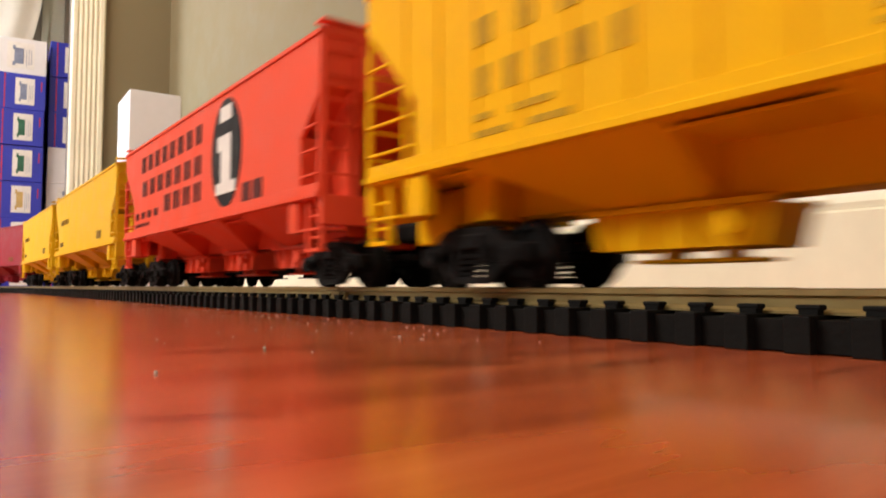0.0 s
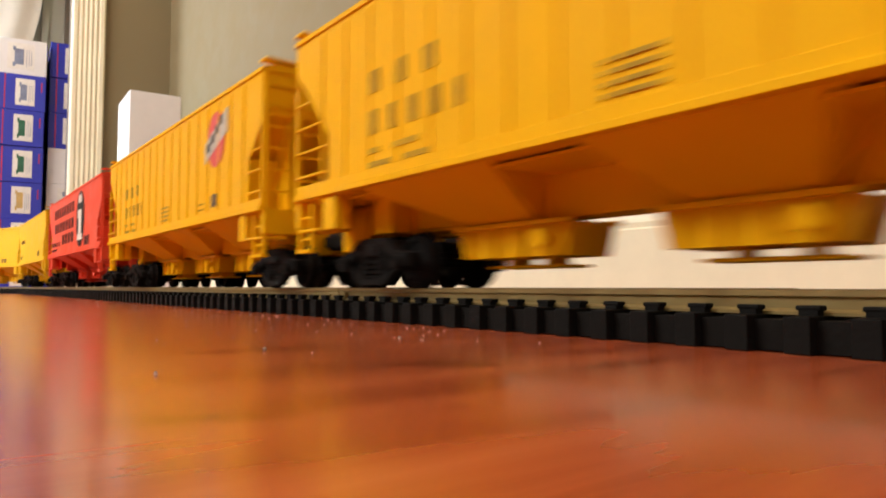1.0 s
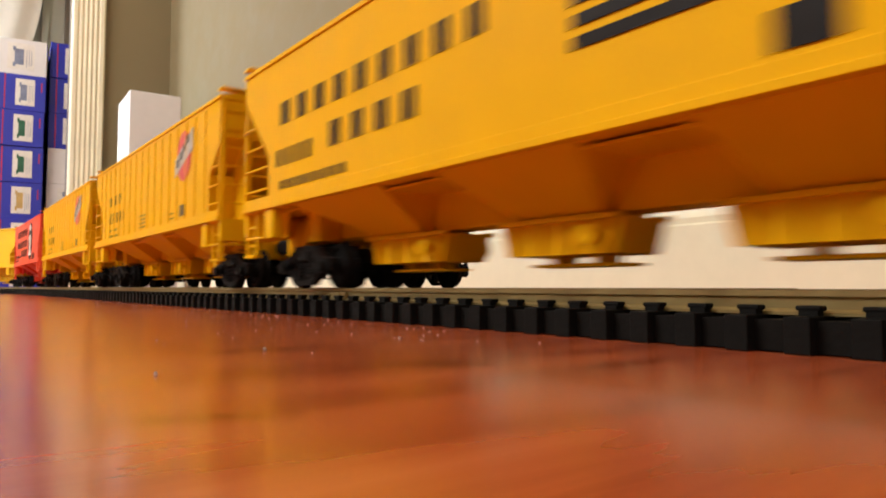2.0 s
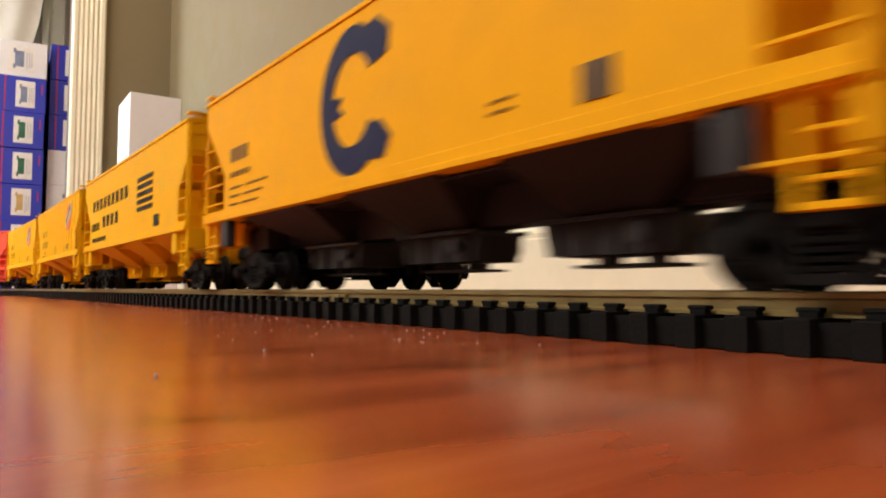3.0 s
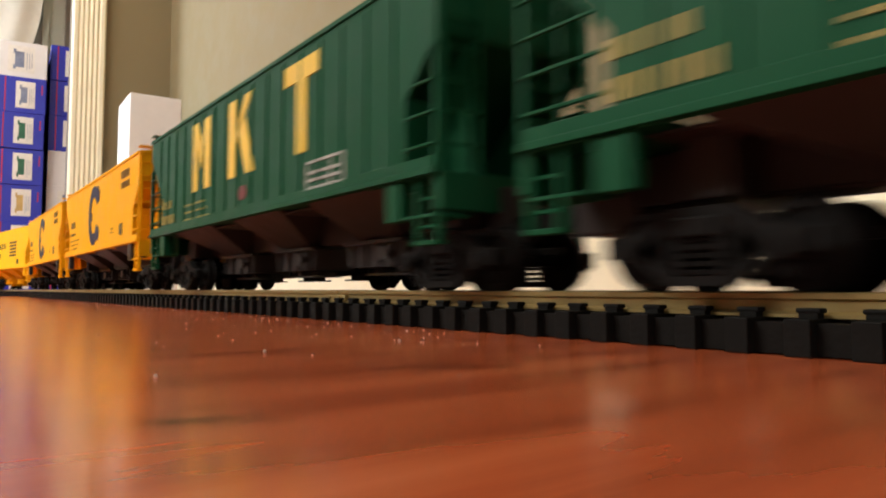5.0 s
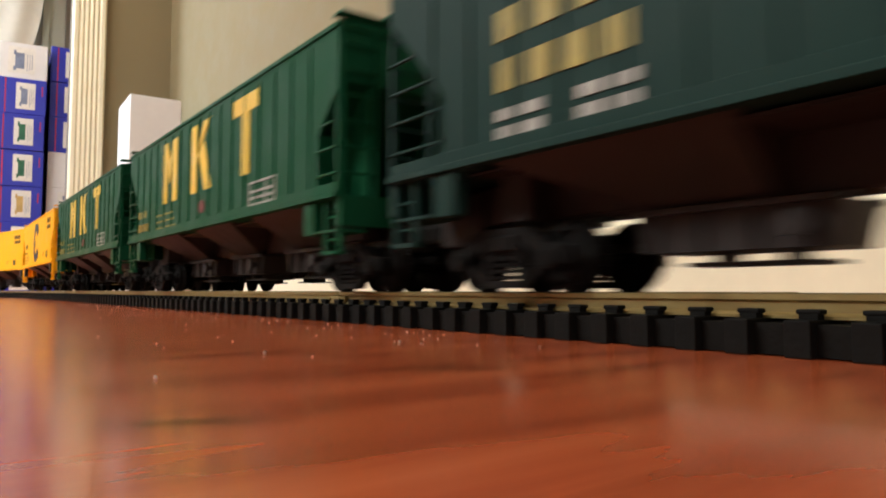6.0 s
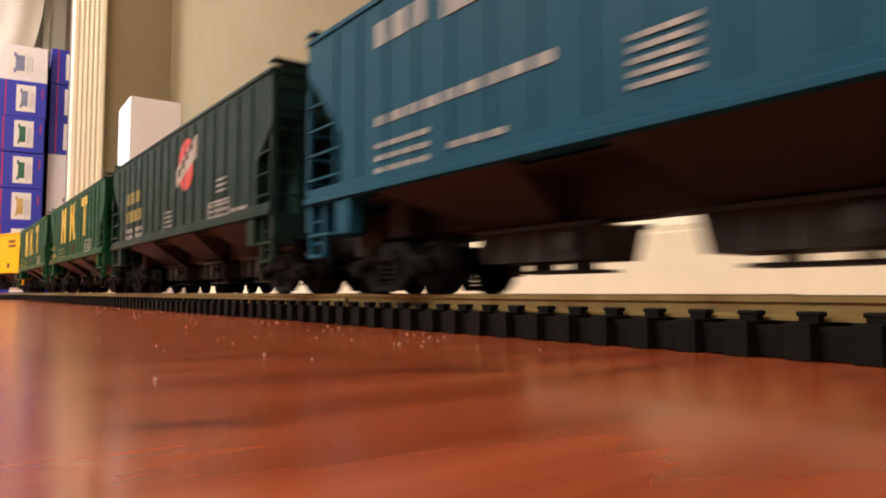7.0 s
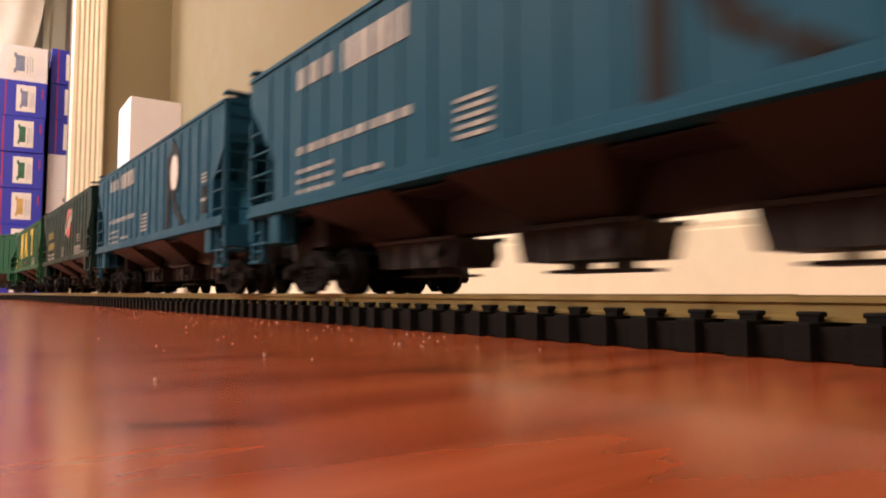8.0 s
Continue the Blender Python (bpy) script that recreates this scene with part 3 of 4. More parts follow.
def oval(bm, yc, zc, ry, rz, depth=0.0002, n=32, hole=0.0, a0=0.0, a1=360.0):
    """A painted oval or ring sector on the side."""
    outer = [(yc + ry * math.cos(radians(a0 + (a1 - a0) * k / n)), zc + rz * math.sin(radians(a0 + (a1 - a0) * k / n))) for k in range(n + (hole > 0))]
    if not hole:
        return add_prism(bm, outer, "x", SX - depth, SX + 0.0006)
    inner = [(yc + hole * (y - yc), zc + hole * (z - zc)) for y, z in outer]
    return add_prism(bm, outer + inner[::-1], "x", SX - depth, SX + 0.0006)


def slab(bm, pts, depth=0.0002):
    return add_prism(bm, pts, "x", SX - depth, SX + 0.0006)


def marks_red_car(car):
    bm = bmesh.new()
    row_of_marks(bm, 0.190, -0.045, 0.135, 0.153, 8, 0.56)
    row_of_marks(bm, 0.185, -0.045, 0.106, 0.124, 7, 0.58)
    row_of_marks(bm, 0.090, -0.045, 0.081, 0.099, 4, 0.60)
    row_of_marks(bm, 0.215, 0.105, 0.080, 0.088, 4, 0.5)
    row_of_marks(bm, 0.215, 0.150, 0.071, 0.075, 5, 0.6, cut=False)
    mark(bm, -0.140, -0.156, 0.069, 0.084)
    mark(bm, -0.162, -0.180, 0.069, 0.084)
    tagged(part("lettering", bm, MAROONP, car, "worn dark maroon lettering"), kind="stuff")
    part("emblem", oval(bmesh.new(), -0.100, 0.1155, 0.036, 0.047), BLACKP, car, "black oval emblem")
    bm = bmesh.new()
    for a, b, c, d in ((0.014, -0.014, 0.143, 0.156), (0.020, -0.013, 0.118, 0.131), (0.011, -0.013, 0.090, 0.118), (0.023, -0.025, 0.080, 0.090)):
        add_box(bm, SX - 0.0006, SX, -0.100 + b, -0.100 + a, c, d)
    tagged(part("emblem_figure", bm, WHITEP, car, "white bar figure"), kind="stuff")


def marks_yellow_car(car):
    bm = bmesh.new()
    row_of_marks(bm, 0.176, 0.096, 0.112, 0.125, 3, 0.36)
    row_of_marks(bm, 0.176, 0.076, 0.088, 0.102, 5, 0.36)
    row_of_marks(bm, 0.176, 0.126, 0.077, 0.080, 4, 0.7, gaps=(1,), cut=False)
    row_of_marks(bm, 0.176, 0.116, 0.069, 0.072, 5, 0.7, gaps=(2,), cut=False)
    for k in range(4):
        mark(bm, 0.006, -0.020, 0.071 + 0.0045 * k, 0.0728 + 0.0045 * k)
    for k in range(2):
        row_of_marks(bm, -0.123, -0.139, 0.0715 + 0.005 * k, 0.0727 + 0.005 * k, 4, 0.6, cut=False)
    tagged(part("lettering", bm, OLIVEP, car, "small faded dark lettering"), kind="stuff")
    part("placard", slab(bmesh.new(), [(-0.160, 0.072), (-0.174, 0.072), (-0.174, 0.083), (-0.160, 0.083)]), PLACARD, car, "worn grey-brown placard")
    emblem(car, -0.170, 0.132, 0.026, 0.025)


def emblem(car, yc, zc, ry, rz):
    """Round red emblem crossed by a slanted white and black band."""
    part("emblem", oval(bmesh.new(), yc, zc, ry * 0.86, rz), REDP, car, "round red emblem")
    e = 0.95
    part("emblem_band", slab(bmesh.new(), [(yc + ry * 1.1, zc - rz * 0.75), (yc + ry * 1.1, zc - rz * 0.05), (yc - ry * 1.1, zc + rz * e), (yc - ry * 1.1, zc + rz * 0.10)], 0.0004), BANDP, car, "slanted dulled white band")
    bm = bmesh.new()
    for k in range(4):
        y = yc + ry * (0.72 - 0.42 * k)
        z = zc - rz * (0.22 - 0.27 * k)
        add_box(bm, SX - 0.0007, SX, y - ry * 0.13, y + ry * 0.13, z - rz * 0.16, z + rz * 0.16)
    tagged(part("emblem_lettering", bm, BLACKP, car, "black bars"), kind="stuff")


def marks_plain_yellow(car):
    bm = bmesh.new()
    row_of_marks(bm, 0.200, 0.110, 0.115, 0.124, 5, 0.5)
    row_of_marks(bm, -0.150, -0.185, 0.072, 0.084, 2, 0.7, cut=False)
    row_of_marks(bm, 0.205, 0.165, 0.075, 0.083, 3, 0.6, cut=False)
    tagged(part("lettering", bm, INKP, car, "small black lettering"), kind="stuff")


def marks_road_car(car):
    bm = bmesh.new()
    row_of_marks(bm, 0.205, -0.035, 0.118, 0.134, 9, 0.5)
    row_of_marks(bm, 0.130, 0.020, 0.090, 0.106, 4, 0.5)
    for k in range(5):
        mark(bm, -0.075, -0.145, 0.094 + 0.009 * k, 0.099 + 0.009 * k)
    row_of_marks(bm, 0.212, 0.150, 0.088, 0.100, 5, 0.45)
    row_of_marks(bm, 0.205, 0.105, 0.071, 0.077, 8, 0.55)
    mark(bm, -0.155, -0.175, 0.071, 0.084)
    tagged(part("lettering", bm, BLACKP, car, "black lettering"), kind="stuff")


def marks_ring_car(car):
    bm = bmesh.new()
    row_of_marks(bm, 0.212, 0.172, 0.107, 0.118, 3, 0.74, cut=False)
    row_of_marks(bm, 0.212, 0.168, 0.094, 0.098, 6, 0.6, cut=False)
    for k in range(3):
        row_of_marks(bm, 0.212, 0.152 - 0.010 * k, 0.070 + 0.007 * k, 0.0716 + 0.007 * k, 9, 0.7, gaps=(3,), cut=False)
    row_of_marks(bm, -0.180, -0.226, 0.147, 0.157, 4, 0.8)
    row_of_marks(bm, -0.182, -0.228, 0.134, 0.142, 5, 0.8)
    for k in range(2):
        row_of_marks(bm, -0.121, -0.137, 0.079 + 0.005 * k, 0.0803 + 0.005 * k, 5, 0.6, cut=False)
    tagged(part("lettering", bm, INKP, car, "small dark lettering"), kind="stuff")
    part("placard", slab(bmesh.new(), [(-0.175, 0.073), (-0.191, 0.073), (-0.191, 0.088), (-0.175, 0.088)]), PLACARD, car, "worn grey-brown placard")
    bm = bmesh.new()
    oval(bm, 0.006, 0.1145, 0.040, 0.046, n=30, hole=0.62, a0=212, a1=508)
    slab(bm, [(-0.006, 0.152), (-0.022, 0.158), (-0.036, 0.148), (-0.034, 0.134), (-0.016, 0.130)])
    slab(bm, [(-0.008, 0.092), (-0.026, 0.097), (-0.038, 0.086), (-0.030, 0.074), (-0.010, 0.076)])
    slab(bm, [(0.034, 0.122), (0.018, 0.118), (0.023, 0.113), (0.016, 0.108), (0.034, 0.105)])
    tagged(part("emblem", bm, BLUEP, car, "dark navy open ring emblem"), kind="stuff")


def marks_green_car(car):
    bm = bmesh.new()
    z0, z1 = 0.094, 0.159
    # three tall yellow shapes, made of bars
    mark(bm, 0.122, 0.106, z0, z1)
    mark(bm, 0.086, 0.070, z0, z1)
    slab(bm, [(0.106, z1), (0.106, z1 - 0.022), (0.096, z0 + 0.020), (0.096, z0 + 0.046)])
    slab(bm, [(0.096, z0 + 0.046), (0.096, z0 + 0.020), (0.086, z1 - 0.022), (0.086, z1)])
    mark(bm, 0.022, 0.006, z0, z1)
    slab(bm, [(0.006, z0 + 0.026), (-0.014, z1), (-0.032, z1), (0.006, z0 + 0.046 - 0.010)])
    slab(bm, [(0.000, z0 + 0.036), (-0.016, z0 + 0.046), (-0.036, z0), (-0.018, z0)])
    mark(bm, -0.092, -0.148, z1 - 0.014, z1)
    mark(bm, -0.112, -0.128, z0, z1 - 0.014)
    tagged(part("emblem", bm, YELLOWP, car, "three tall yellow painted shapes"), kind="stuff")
    bm = bmesh.new()
    row_of_marks(bm, 0.227, 0.187, 0.086, 0.094, 3, 0.55)
    row_of_marks(bm, 0.227, 0.180, 0.070, 0.079, 5, 0.6)
    for k in range(3):
        row_of_marks(bm, 0.144, 0.070 + 0.006 * k, 0.068 + 0.007 * k, 0.0698 + 0.007 * k, 8, 0.6, gaps=(3,), cut=False)
    tagged(part("lettering", bm, FADEDP, car, "small faded yellow lettering"), kind="stuff")
    part("stencil", oval(bmesh.new(), -0.011, 0.079, 0.008, 0.006), STENCIL, car, "small dark red stencil")
    framed_bars(car, -0.130, -0.180, 0.067, 0.086)


def framed_bars(car, y0, y1, z0, z1):
    bm = bmesh.new()
    mark(bm, y0, y1, z1 - 0.0016, z1)
    mark(bm, y0, y1, z0, z0 + 0.0016)
    w = (y0 - y1) / 3
    for k in range(4):
        mark(bm, y0 - w * k + 0.0008, y0 - w * k - 0.0008, z0, z1)
    for k in range(3):
        for j in range(2):
            mark(bm, y0 - w * k - 0.003, y0 - w * k - w + 0.003, z0 + 0.005 + 0.005 * j, z0 + 0.007 + 0.005 * j)
    tagged(part("data_panel", bm, GREYP, car, "framed white bars"), kind="stuff")


def marks_dark_green_car(car):
    bm = bmesh.new()
    row_of_marks(bm, 0.200, 0.130, 0.112, 0.126, 3, 0.62, cut=False)
    row_of_marks(bm, 0.200, 0.120, 0.089, 0.103, 4, 0.62, cut=False)
    tagged(part("lettering", bm, FADEDP, car, "faded yellow lettering"), kind="stuff")
    bm = bmesh.new()
    for k in range(2):
        row_of_marks(bm, 0.200, 0.120, 0.068 + 0.008 * k, 0.073 + 0.008 * k, 5, 0.7, gaps=(2,), cut=False)
    for k in range(4):
        mark(bm, 0.022, 0.000, 0.070 + 0.005 * k, 0.072 + 0.005 * k)
    for k in range(3):
        mark(bm, -0.142, -0.165, 0.089 + 0.005 * k, 0.091 + 0.005 * k)
    row_of_marks(bm, -0.180, -0.215, 0.068, 0.071, 4, 0.7, cut=False)
    tagged(part("small_lettering", bm, GREYP, car, "small white lettering"), kind="stuff")
    framed_bars(car, -0.122, -0.172, 0.067, 0.082)
    emblem(car, -0.050, 0.128, 0.029, 0.026)
    shift_marks(car, -0.014)


def marks_blue_car(car):
    bm = bmesh.new()
    row_of_marks(bm, 0.208, 0.154, 0.141, 0.155, 3, 0.66, cut=False)
    row_of_marks(bm, 0.144, 0.070, 0.138, 0.157, 4, 0.84, cut=False)
    row_of_marks(bm, 0.207, 0.064, 0.095, 0.1005, 9, 0.62, gaps=(), cut=False)
    for k in range(3):
        row_of_marks(bm, 0.207, 0.152, 0.068 + 0.007 * k, 0.0710 + 0.007 * k, 4, 0.6, cut=False)
    row_of_marks(bm, 0.140, 0.094, 0.071, 0.0742, 3, 0.65, cut=False)
    for k in range(5):
        mark(bm, 0.030, 0.005, 0.074 + 0.0045 * k, 0.0762 + 0.0045 * k)
    tagged(part("lettering", bm, GREYP, car, "white lettering"), kind="stuff")
    part("placard", slab(bmesh.new(), [(-0.197, 0.074), (-0.211, 0.074), (-0.211, 0.100), (-0.197, 0.100)]), BLACKP, car, "dark worn placard")
    bm = bmesh.new()
    add_box(bm, SX - 0.0006, SX, -0.210, -0.198, 0.0855, 0.0885)
    for k in range(3):
        add_box(bm, SX - 0.0006, SX, -0.210, -0.198, 0.1030 + 0.0035 * k, 0.1048 + 0.0035 * k)
    tagged(part("placard_lines", bm, GREYP, car, "greyed white bars"), kind="stuff")
    bm = bmesh.new()
    mark(bm, -0.078, -0.090, 0.067, 0.146)
    oval(bm, -0.104, 0.127, 0.020, 0.027, n=26)
    slab(bm, [(-0.098, 0.103), (-0.112, 0.103), (-0.120, 0.088), (-0.146, 0.070), (-0.134, 0.067), (-0.106, 0.086)])
    slab(bm, [(-0.086, 0.145), (-0.103, 0.162), (-0.119, 0.145)])
    tagged(part("emblem", bm, BLACKP, car, "black looped emblem"), kind="stuff")
    part("emblem_centre", oval(bmesh.new(), -0.106, 0.126, 0.0135, 0.0185, depth=0.0005, n=24), WHITEP, car, "white oval in the emblem")
    shift_marks(car, -0.021)


def hopper_car(label, paint, under, ribbed, marks, rolling=True):
    car = tagged(new("covered_hopper_car"), label, "railway car", "train of covered hopper cars")
    P, U = PAINT[paint], (PAINT[paint] if under is None else UNDER)
    low = 0.0245 if rolling else 0.0150

    def add(name, mat, make, m=None, parent=car, key=None):
        return part(name, shared(key or name, mat, make), mat, parent, "", m)
    add("body", P, body_bm)
    add("roof", P, roof_bm)
    add("roof_walkway", P, walkway_bm)
    add("hatch", P, hatch_bm)
    for side in (-1, 1):
        sh = add("side_sheet", P, lambda: add_prism(bmesh.new(), SIDE_OUTLINE, "x", side * (W - 0.003), side * W), key="side_sheet%d" % side)
        if ribbed:
            for k in range(17):
                y = -0.236 + 0.0295 * k
                add("rib", P, lambda: add_box(bmesh.new(), -0.0011, 0.0011, -0.0011, 0.0011, 0.068, EAVE - 0.0065, 0.0005), pose(side * W, y, 0), sh)
        add("side_sill", P, lambda: sill_bm(side), key="side_sill%d" % side)
        for s in (-1, 1):
            add("ladder", P, lambda: ladder_bm(side, s), key="ladder%d%d" % (side, s))
            add("end_ladder", P, lambda: end_ladder_bm(side, s), key="end_ladder%d%d" % (side, s))
            if s < 0:
                add("corner_panel", P, lambda: corner_panel_bm(side, s), key="corner_panel%d%d" % (side, s))
            add("skirt", P, lambda: skirt_bm(side, s), key="skirt%d%d" % (side, s))
            add("bolster_plate", UNDER if paint == "amber" else P, lambda: bolster_plate_bm(side, s), key="bolster_plate%d%d" % (side, s))
            add("step", P, lambda: step_bm(side, s, low), key="step%d%d" % (side, s))
    for k, spec in enumerate(BAYS):
        bay = add("hopper_bay", U, lambda: bay_bm(spec), key="hopper_bay%d" % k)
        add("discharge_gate", U, lambda: gate_bm(spec), parent=bay, key="discharge_gate%d" % k)
        for side in (-1, 1):
            add("gate_flange", U, lambda: gate_flange_bm(spec, side), parent=bay, key="gate_flange%d%d" % (k, side))
            for j in range(4):
                add("gate_rib", U, gate_rib_bm, pose(side * 0.0176, spec[4] + 0.010 + (spec[5] - spec[4] - 0.020) * j / 3, 0), bay)
        add("gate_shaft", U, lambda: shaft_bm(spec), parent=bay, key="gate_shaft%d" % k)
        add("slide_plate", U, lambda: slide_bm(spec), parent=bay, key="slide_plate%d" % k)
    add("centre_sill", U, centre_sill_bm)
    add("floor_sheet", U, lambda: add_box(bmesh.new(), -W + 0.010, W - 0.010, -0.226, 0.217, SILL - 0.0050, SILL - 0.0036))
    for s in (-1, 1):
        add("end_sill", P, lambda: end_sill_bm(s), key="end_sill%d" % s)
        add("bolster", U, lambda: bolster_bm(s), key="bolster%d" % s)
        add("coupler", TRUCK, lambda: coupler_bm(s), key="coupler%d" % s)
        truck = add("truck", TRUCK, truck_bm, pose(0, s * TRUCK_Y + TRUCK_OFF, 0))
        for side in (-1, 1):
            if s < 0:
                add("end_gusset", P, lambda: end_gusset_bm(side, s), key="end_gusset%d%d" % (side, s))
            add("sideframe", TRUCK, lambda: sideframe_bm(side), parent=truck, key="sideframe%d" % side)
            wheelset = add("wheelset", TRUCK, wheelset_bm, pose(0, side * WB, RW), truck)
            if rolling:
                WHEELSETS.append((wheelset, side * WB))
    marks(car)
    return car


CAR_L = 0.612
TRAIN = [  # position in the train, then the livery; a higher number follows later
    (-4, "maroon model covered hopper car on the track", "maroon", None, False, marks_plain_yellow),
    (-3, "maroon model covered hopper car on the track", "maroon", None, False, marks_plain_yellow),
    (-2, "lemon yellow model covered hopper car on the track", "lemon", None, False, marks_plain_yellow),
    (-1, "lemon yellow model covered hopper car on the track", "lemon", None, False, marks_plain_yellow),
    (0, "orange-red model covered hopper car with a black oval emblem", "red", None, False, marks_red_car),
    (1, "golden yellow ribbed model covered hopper car with a round red emblem", "yellow", None, True, marks_yellow_car),
    (2, "golden yellow ribbed model covered hopper car with a round red emblem", "yellow", None, True, marks_yellow_car),
    (3, "golden yellow smooth-sided model covered hopper car with black lettering", "yellow", None, False, marks_road_car),
    (4, "amber model covered hopper car with a dark ring emblem", "amber", 1, False, marks_ring_car),
    (5, "amber model covered hopper car with a dark ring emblem", "amber", 1, False, marks_ring_car),
    (6, "bright green ribbed model covered hopper car with tall yellow painted shapes", "green", 1, True, marks_green_car),
    (7, "bright green ribbed model covered hopper car with tall yellow painted shapes", "green", 1, True, marks_green_car),
    (8, "dark green ribbed model covered hopper car with a round red emblem", "darkgreen", 1, True, marks_dark_green_car),
    (9, "teal blue ribbed model covered hopper car with a black looped emblem", "blue", 1, True, marks_blue_car),
    (10, "teal blue ribbed model covered hopper car with a black looped emblem", "blue", 1, True, marks_blue_car),
]
CARS = [(row[0], hopper_car(*row[1:])) for row in TRAIN]


# ---- second track with parked cars ----
TX2 = 0.392
track2 = tagged(new("railway_track"), "straight second model railway track beside the first", "track")
for side in (-1, 1):
    bm = bmesh.new()
    add_prism(bm, [(TX2 + side * GAUGE + px, TIE_Z + pz) for px, pz in rail_section()], "y", 0.20, 2.85)
    part("rail", bm, BRASS, track2, "dull brass rail")
    part("stringer", add_box(bmesh.new(), TX2 + side * GAUGE - 0.004, TX2 + side * GAUGE + 0.004, 0.20, 2.85, 0.002, TIE_Z - 0.001), TIE, track2)
for i in range(int(2.63 / TIE_PITCH)):
    part("tie", tie, TIE, track2).matrix_basis = pose(TX2, 0.215 + i * TIE_PITCH, 0)

PAINT["black"] = material("black_blue_car_paint", (0.010, 0.012, 0.020), 0.5, vary=0.15, scale=50, spec=0.2)


def marks_parked(car):
    bm = bmesh.new()
    row_of_marks(bm, 0.200, 0.110, 0.105, 0.118, 5, 0.5)
    tagged(part("lettering", bm, WHITEP, car, "small white lettering"), kind="stuff")


for k in range(3):
    parked = hopper_car("black model covered hopper car parked on the second track", "black", 1, False, marks_parked, False)
    tagged(parked, group="parked hopper cars")
    parked.matrix_basis = pose(TX2, 0.8255 + CAR_L * k, RAIL_Z)


# ---- things by the wall and in the next room ----
def carton(name, label, mat, w, d, h, at, turn, picture=None, stripe=True, label_at=0.0):
    """Shipping carton, front towards -y, with a white label that carries an upright picture."""
    ob = tagged(new(name), label, "box", "stack of cartons")
    ob.matrix_basis = pose(*at, 0, 0, turn)
    part("carton_body", add_box(bmesh.new(), -w / 2, w / 2, 0, d, 0, h, 0.0025), mat, ob)
    f = -0.0008
    if stripe:
        box_part("stripe", -w * 0.36, -w * 0.335, f, 0.001, 0.004, h - 0.004, RED, ob, "thin red stripe")
        box_part("side_print", w * 0.40, w * 0.425, f, 0.001, h * 0.55, h * 0.82, RED, ob, "red print")
    if picture:
        lw, lh = w * 0.40, h * 0.74
        c = label_at * w
        if not stripe:
            lw = w * 0.56
        lab = box_part("paper_label", c - lw / 2, c + lw / 2, f, 0.001, h * 0.14, h * 0.14 + lh, WHITEP, ob, "white paper label")
        bm = bmesh.new()
        z0, z1 = h * 0.22, h * 0.78
        add_box(bm, c - lw * 0.24, c + lw * 0.10, f - 0.0008, f + 0.0004, z0 + 0.01, z1 - 0.01)
        add_box(bm, c - lw * 0.30, c - lw * 0.20, f - 0.0008, f + 0.0004, z0, z0 + h * 0.12)
        add_box(bm, c - lw * 0.30, c - lw * 0.20, f - 0.0008, f + 0.0004, z1 - h * 0.12, z1)
        tagged(part("picture", bm, picture, lab, "small upright picture of a car"), kind="stuff")
        bm = bmesh.new()
        for k in range(3):
            add_box(bm, c + lw * (0.20 + 0.09 * k), c + lw * (0.22 + 0.09 * k), f - 0.0008, f + 0.0004, z0 + h * 0.03 * k, z1 - h * 0.08)
        tagged(part("label_lines", bm, GREY, lab, "grey print"), kind="stuff")
    return ob


BX_Y = 3.62
BW, BD, BH = 0.190, 0.60, 0.1655
for k, pic in enumerate((TAN, GREENP, TAN, GREENP, GREENP, GREY, GREY)):
    white = k == 6
    carton("shipping_carton", "white printed carton on top of the stack" if white else "blue printed carton with a white label and red stripe", BOXWHITE if white else BOXBLUE,
           BW, BD, BH, (0.309 + random.uniform(-0.004, 0.004), BX_Y + random.uniform(0, 0.01), k * BH), random.uniform(-1.0, 1.0) - 8, pic, not white, -0.04 if white else 0.07)
for k in range(7):
    white = k in (2, 3)
    carton("shipping_carton", "white carton in the stack" if white else "blue printed carton with a red stripe", BOXWHITE if white else BOXBLUE,
           BW, BD, BH + 0.003, (0.518, BX_Y + 0.015 + random.uniform(0, 0.01), k * (BH + 0.003)), random.uniform(-0.6, 0.6) - 5, GREY if k != 3 else None, not white, 0.02)

white_box = tagged(new("white_box"), "tall plain white cardboard box standing by the wall", "box")
part("carton_body", add_box(bmesh.new(), 0, 0.188, 0, 0.25, 0, 0.766, 0.004), BOXWHITE, white_box)
part("lid_flap", add_box(bmesh.new(), 0.002, 0.186, 0.002, 0.125, 0.766, 0.769, 0.001), BOXWHITE, white_box)
part("lid_flap", add_box(bmesh.new(), 0.002, 0.186, 0.127, 0.248, 0.766, 0.769, 0.001), BOXWHITE, white_box)
white_box.matrix_basis = pose(0.584, 2.75, 0, 0, 0, -2.5)


# ---- next room: drape at the far wall ----
def drape_bm(x0, x1, y, z0, z1):
    """A hanging drape in folds, gathered towards its foot on the one side."""
    bm = bmesh.new()
    nx, nz = 48, 36
    for back in (0.0, 0.004):
        grid = []
        for j in range(nz + 1):
            z = z0 + (z1 - z0) * j / nz
            pull = min(0.22, 0.05 * (max(0.0, 1.95 - z) / 0.38) ** 2)
            grid.append([bm.verts.new((x0 + (x1 - pull - x0) * i / nx, y + back + 0.010 * math.sin(i * 0.42) * (0.6 + 0.4 * math.cos(i * 0.31)), z)) for i in range(nx + 1)])
        for r0, r1 in zip(grid, grid[1:]):
            for i in range(nx):
                bm.faces.new((r0[i], r0[i + 1], r1[i + 1], r1[i]))
    bmesh.ops.recalc_face_normals(bm, faces=bm.faces)
    return bm


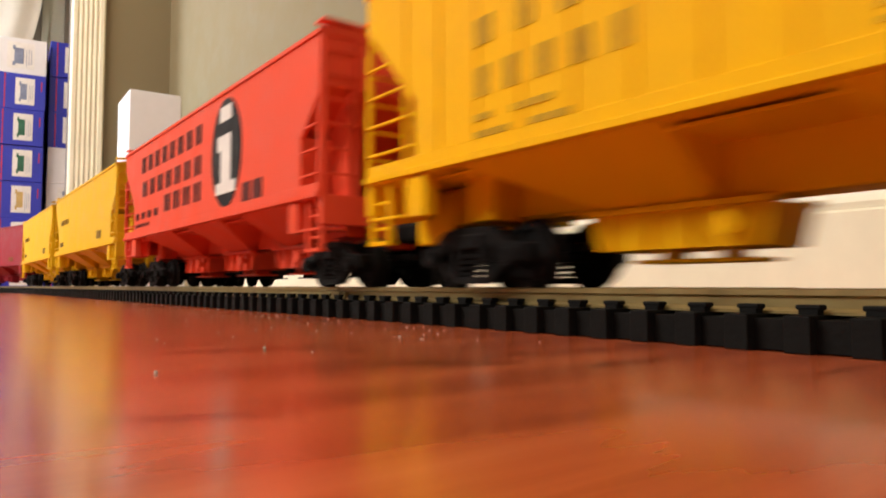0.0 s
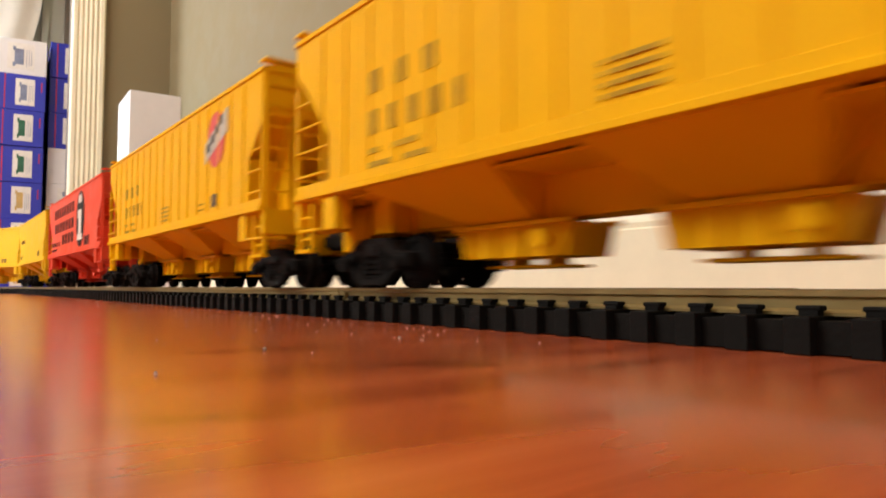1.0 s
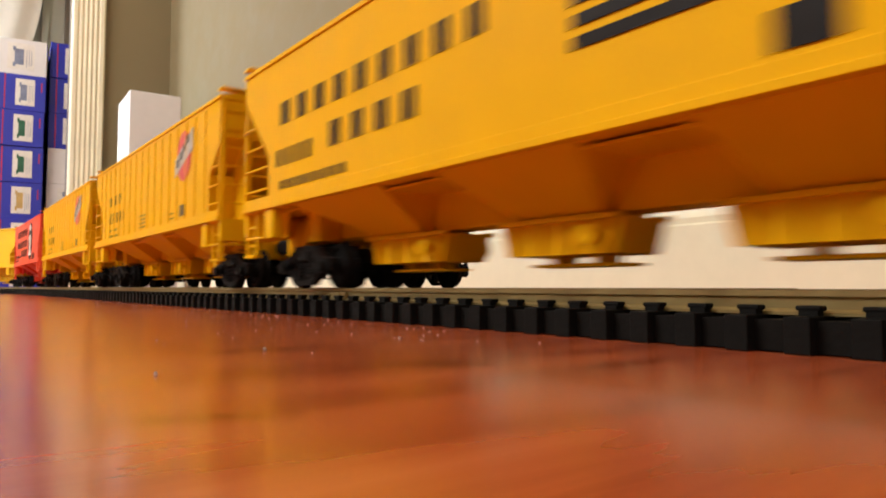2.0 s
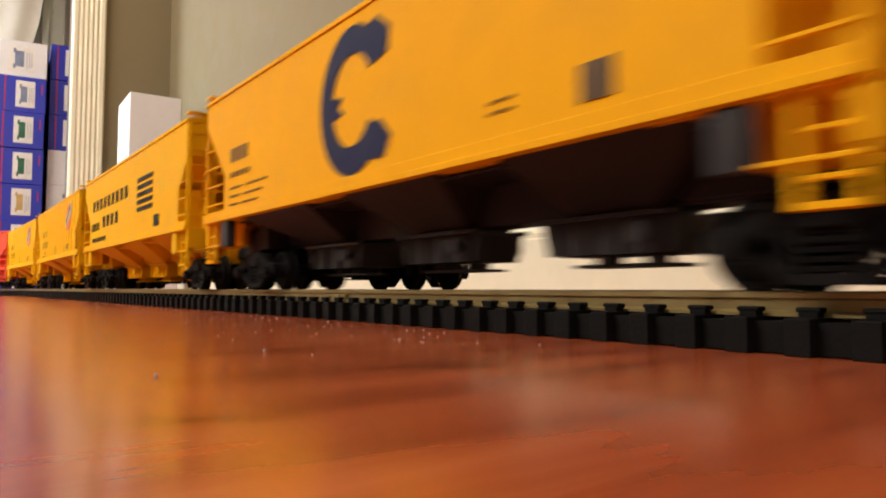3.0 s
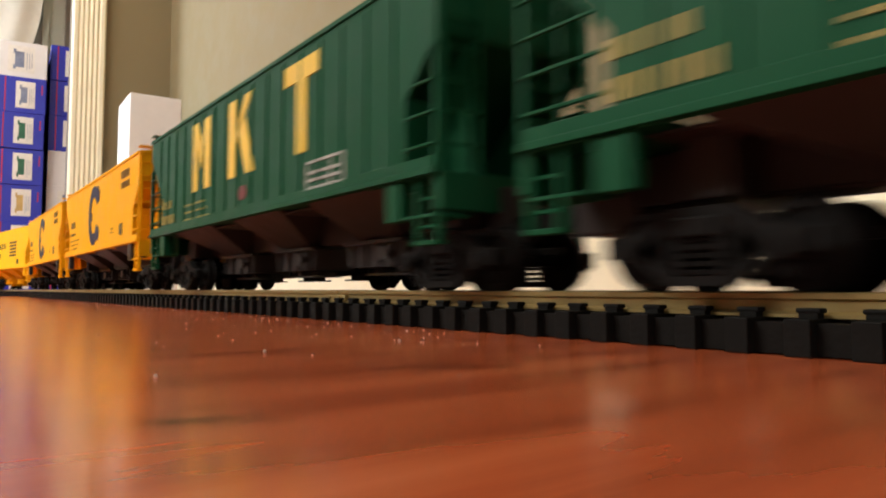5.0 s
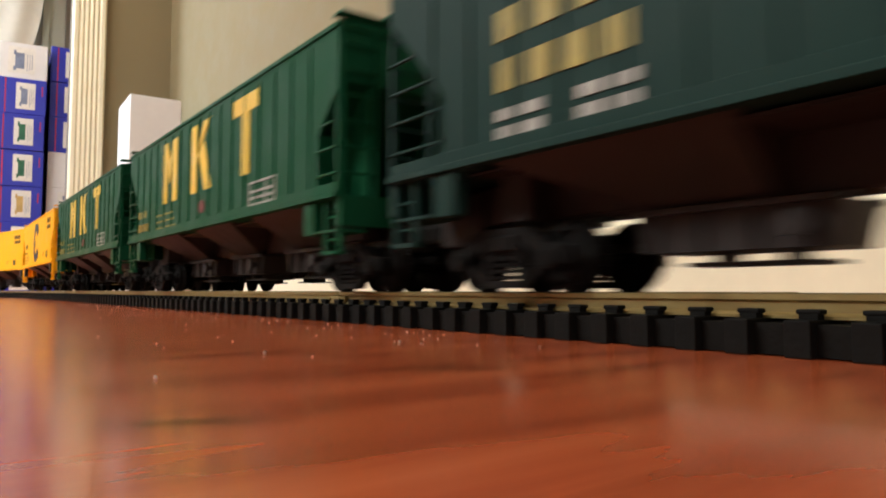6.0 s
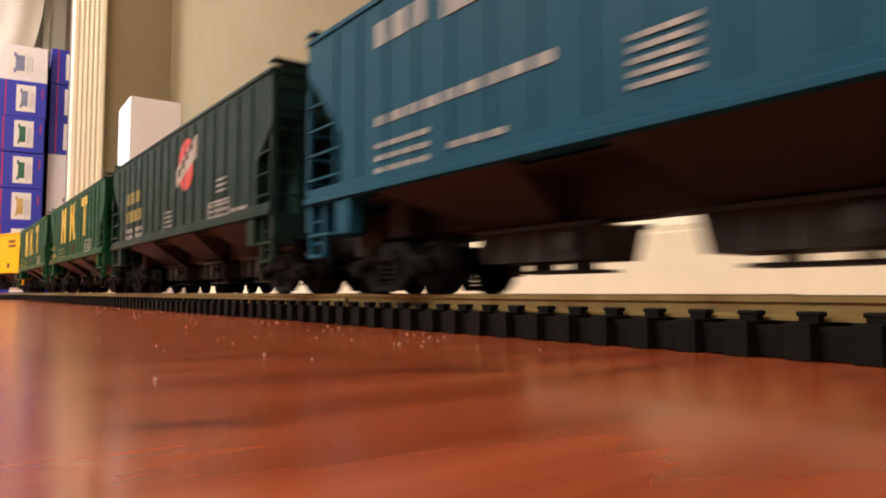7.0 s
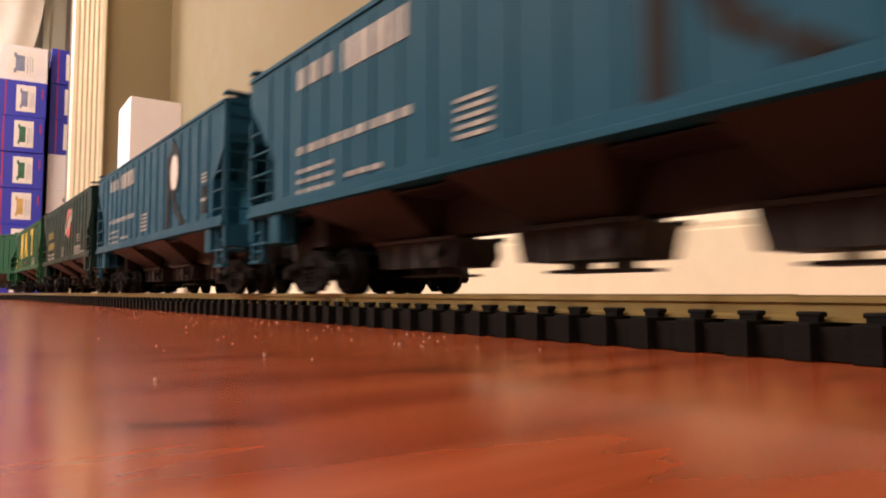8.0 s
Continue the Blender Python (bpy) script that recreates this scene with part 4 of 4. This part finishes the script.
drape = tagged(new("drape"), "cream cloth drape hanging in soft folds", "curtain")
part("cloth", to_mesh("cloth", drape_bm(-0.30, 0.520, 4.92, 0.0, 2.30), DRAPE, True), DRAPE, drape)
rod = add_cylinder(bmesh.new(), 0.012, (0.10, 4.93, 2.31), "x", 1.3, 12)
for x in (-0.40, 0.62):
    add_box(rod, x - 0.01, x + 0.01, 4.93, 5.0, 2.30, 2.32)
part("curtain_rod", rod, TRIM, drape, "cream curtain rod")


# ---- dust and crumbs on the floor ----
def crumbs():
    bm = bmesh.new()
    rnd = random.Random(7)
    spots = [(0.0898, 0.2179, 0.0009), (0.1538, 0.2339, 0.0008), (0.1836, 0.1838, 0.0006), (0.0444, 0.1742, 0.0006), (0.196, 0.4547, 0.0009), (0.180, 0.43, 0.0007)]
    for _ in range(420):
        y = rnd.uniform(0.20, 1.2)
        spots.append((0.205 - abs(rnd.gauss(0, 0.06)), y, rnd.choice((0.00009, 0.00013, 0.00015, 0.00024, 0.00038)) * (1 + y)))
    for x, y, r in spots:
        bmesh.ops.create_icosphere(bm, subdivisions=1, radius=r, matrix=Matrix.Translation((x, y, r * 0.6)) @ pose(0, 0, 0, rnd.uniform(0, 90), rnd.uniform(0, 90), 0) @ Matrix.Diagonal((1, rnd.uniform(0.6, 1.4), 0.7, 1)))
    return bm


tagged(part("dust", crumbs(), DUST), "pale dust and crumbs lying on the floor", "dust", "", "stuff")


# ---- motion of the train ----
SPEED = 0.708
GAIN = 0.0075         # the train draws slightly faster from the middle on


def motions():
    for k, car in CARS:
        rows = []
        for i in range(17):
            t = i * 0.5
            u = 0.370 + CAR_L * (0.5 - k) + SPEED * t + GAIN * max(0.0, t - 4.5)
            ax, ay, _ = path(u - TRUCK_Y)
            bx, by, _ = path(u + TRUCK_Y)
            turn = math.degrees(math.atan2(-(bx - ax), by - ay))
            rows.append((t, pose((ax + bx) / 2, (ay + by) / 2, RAIL_Z, 0, 0, turn)))
        walk(car, rows)
    # the wheels roll: just under a quarter turn from picture to picture
    for wheelset, y in WHEELSETS:
        walk(wheelset, [(i / FPS, pose(0, y, RW, -math.degrees(SPEED * i / FPS / RW), 0, 0)) for i in range(8 * FPS + 1)])


motions()
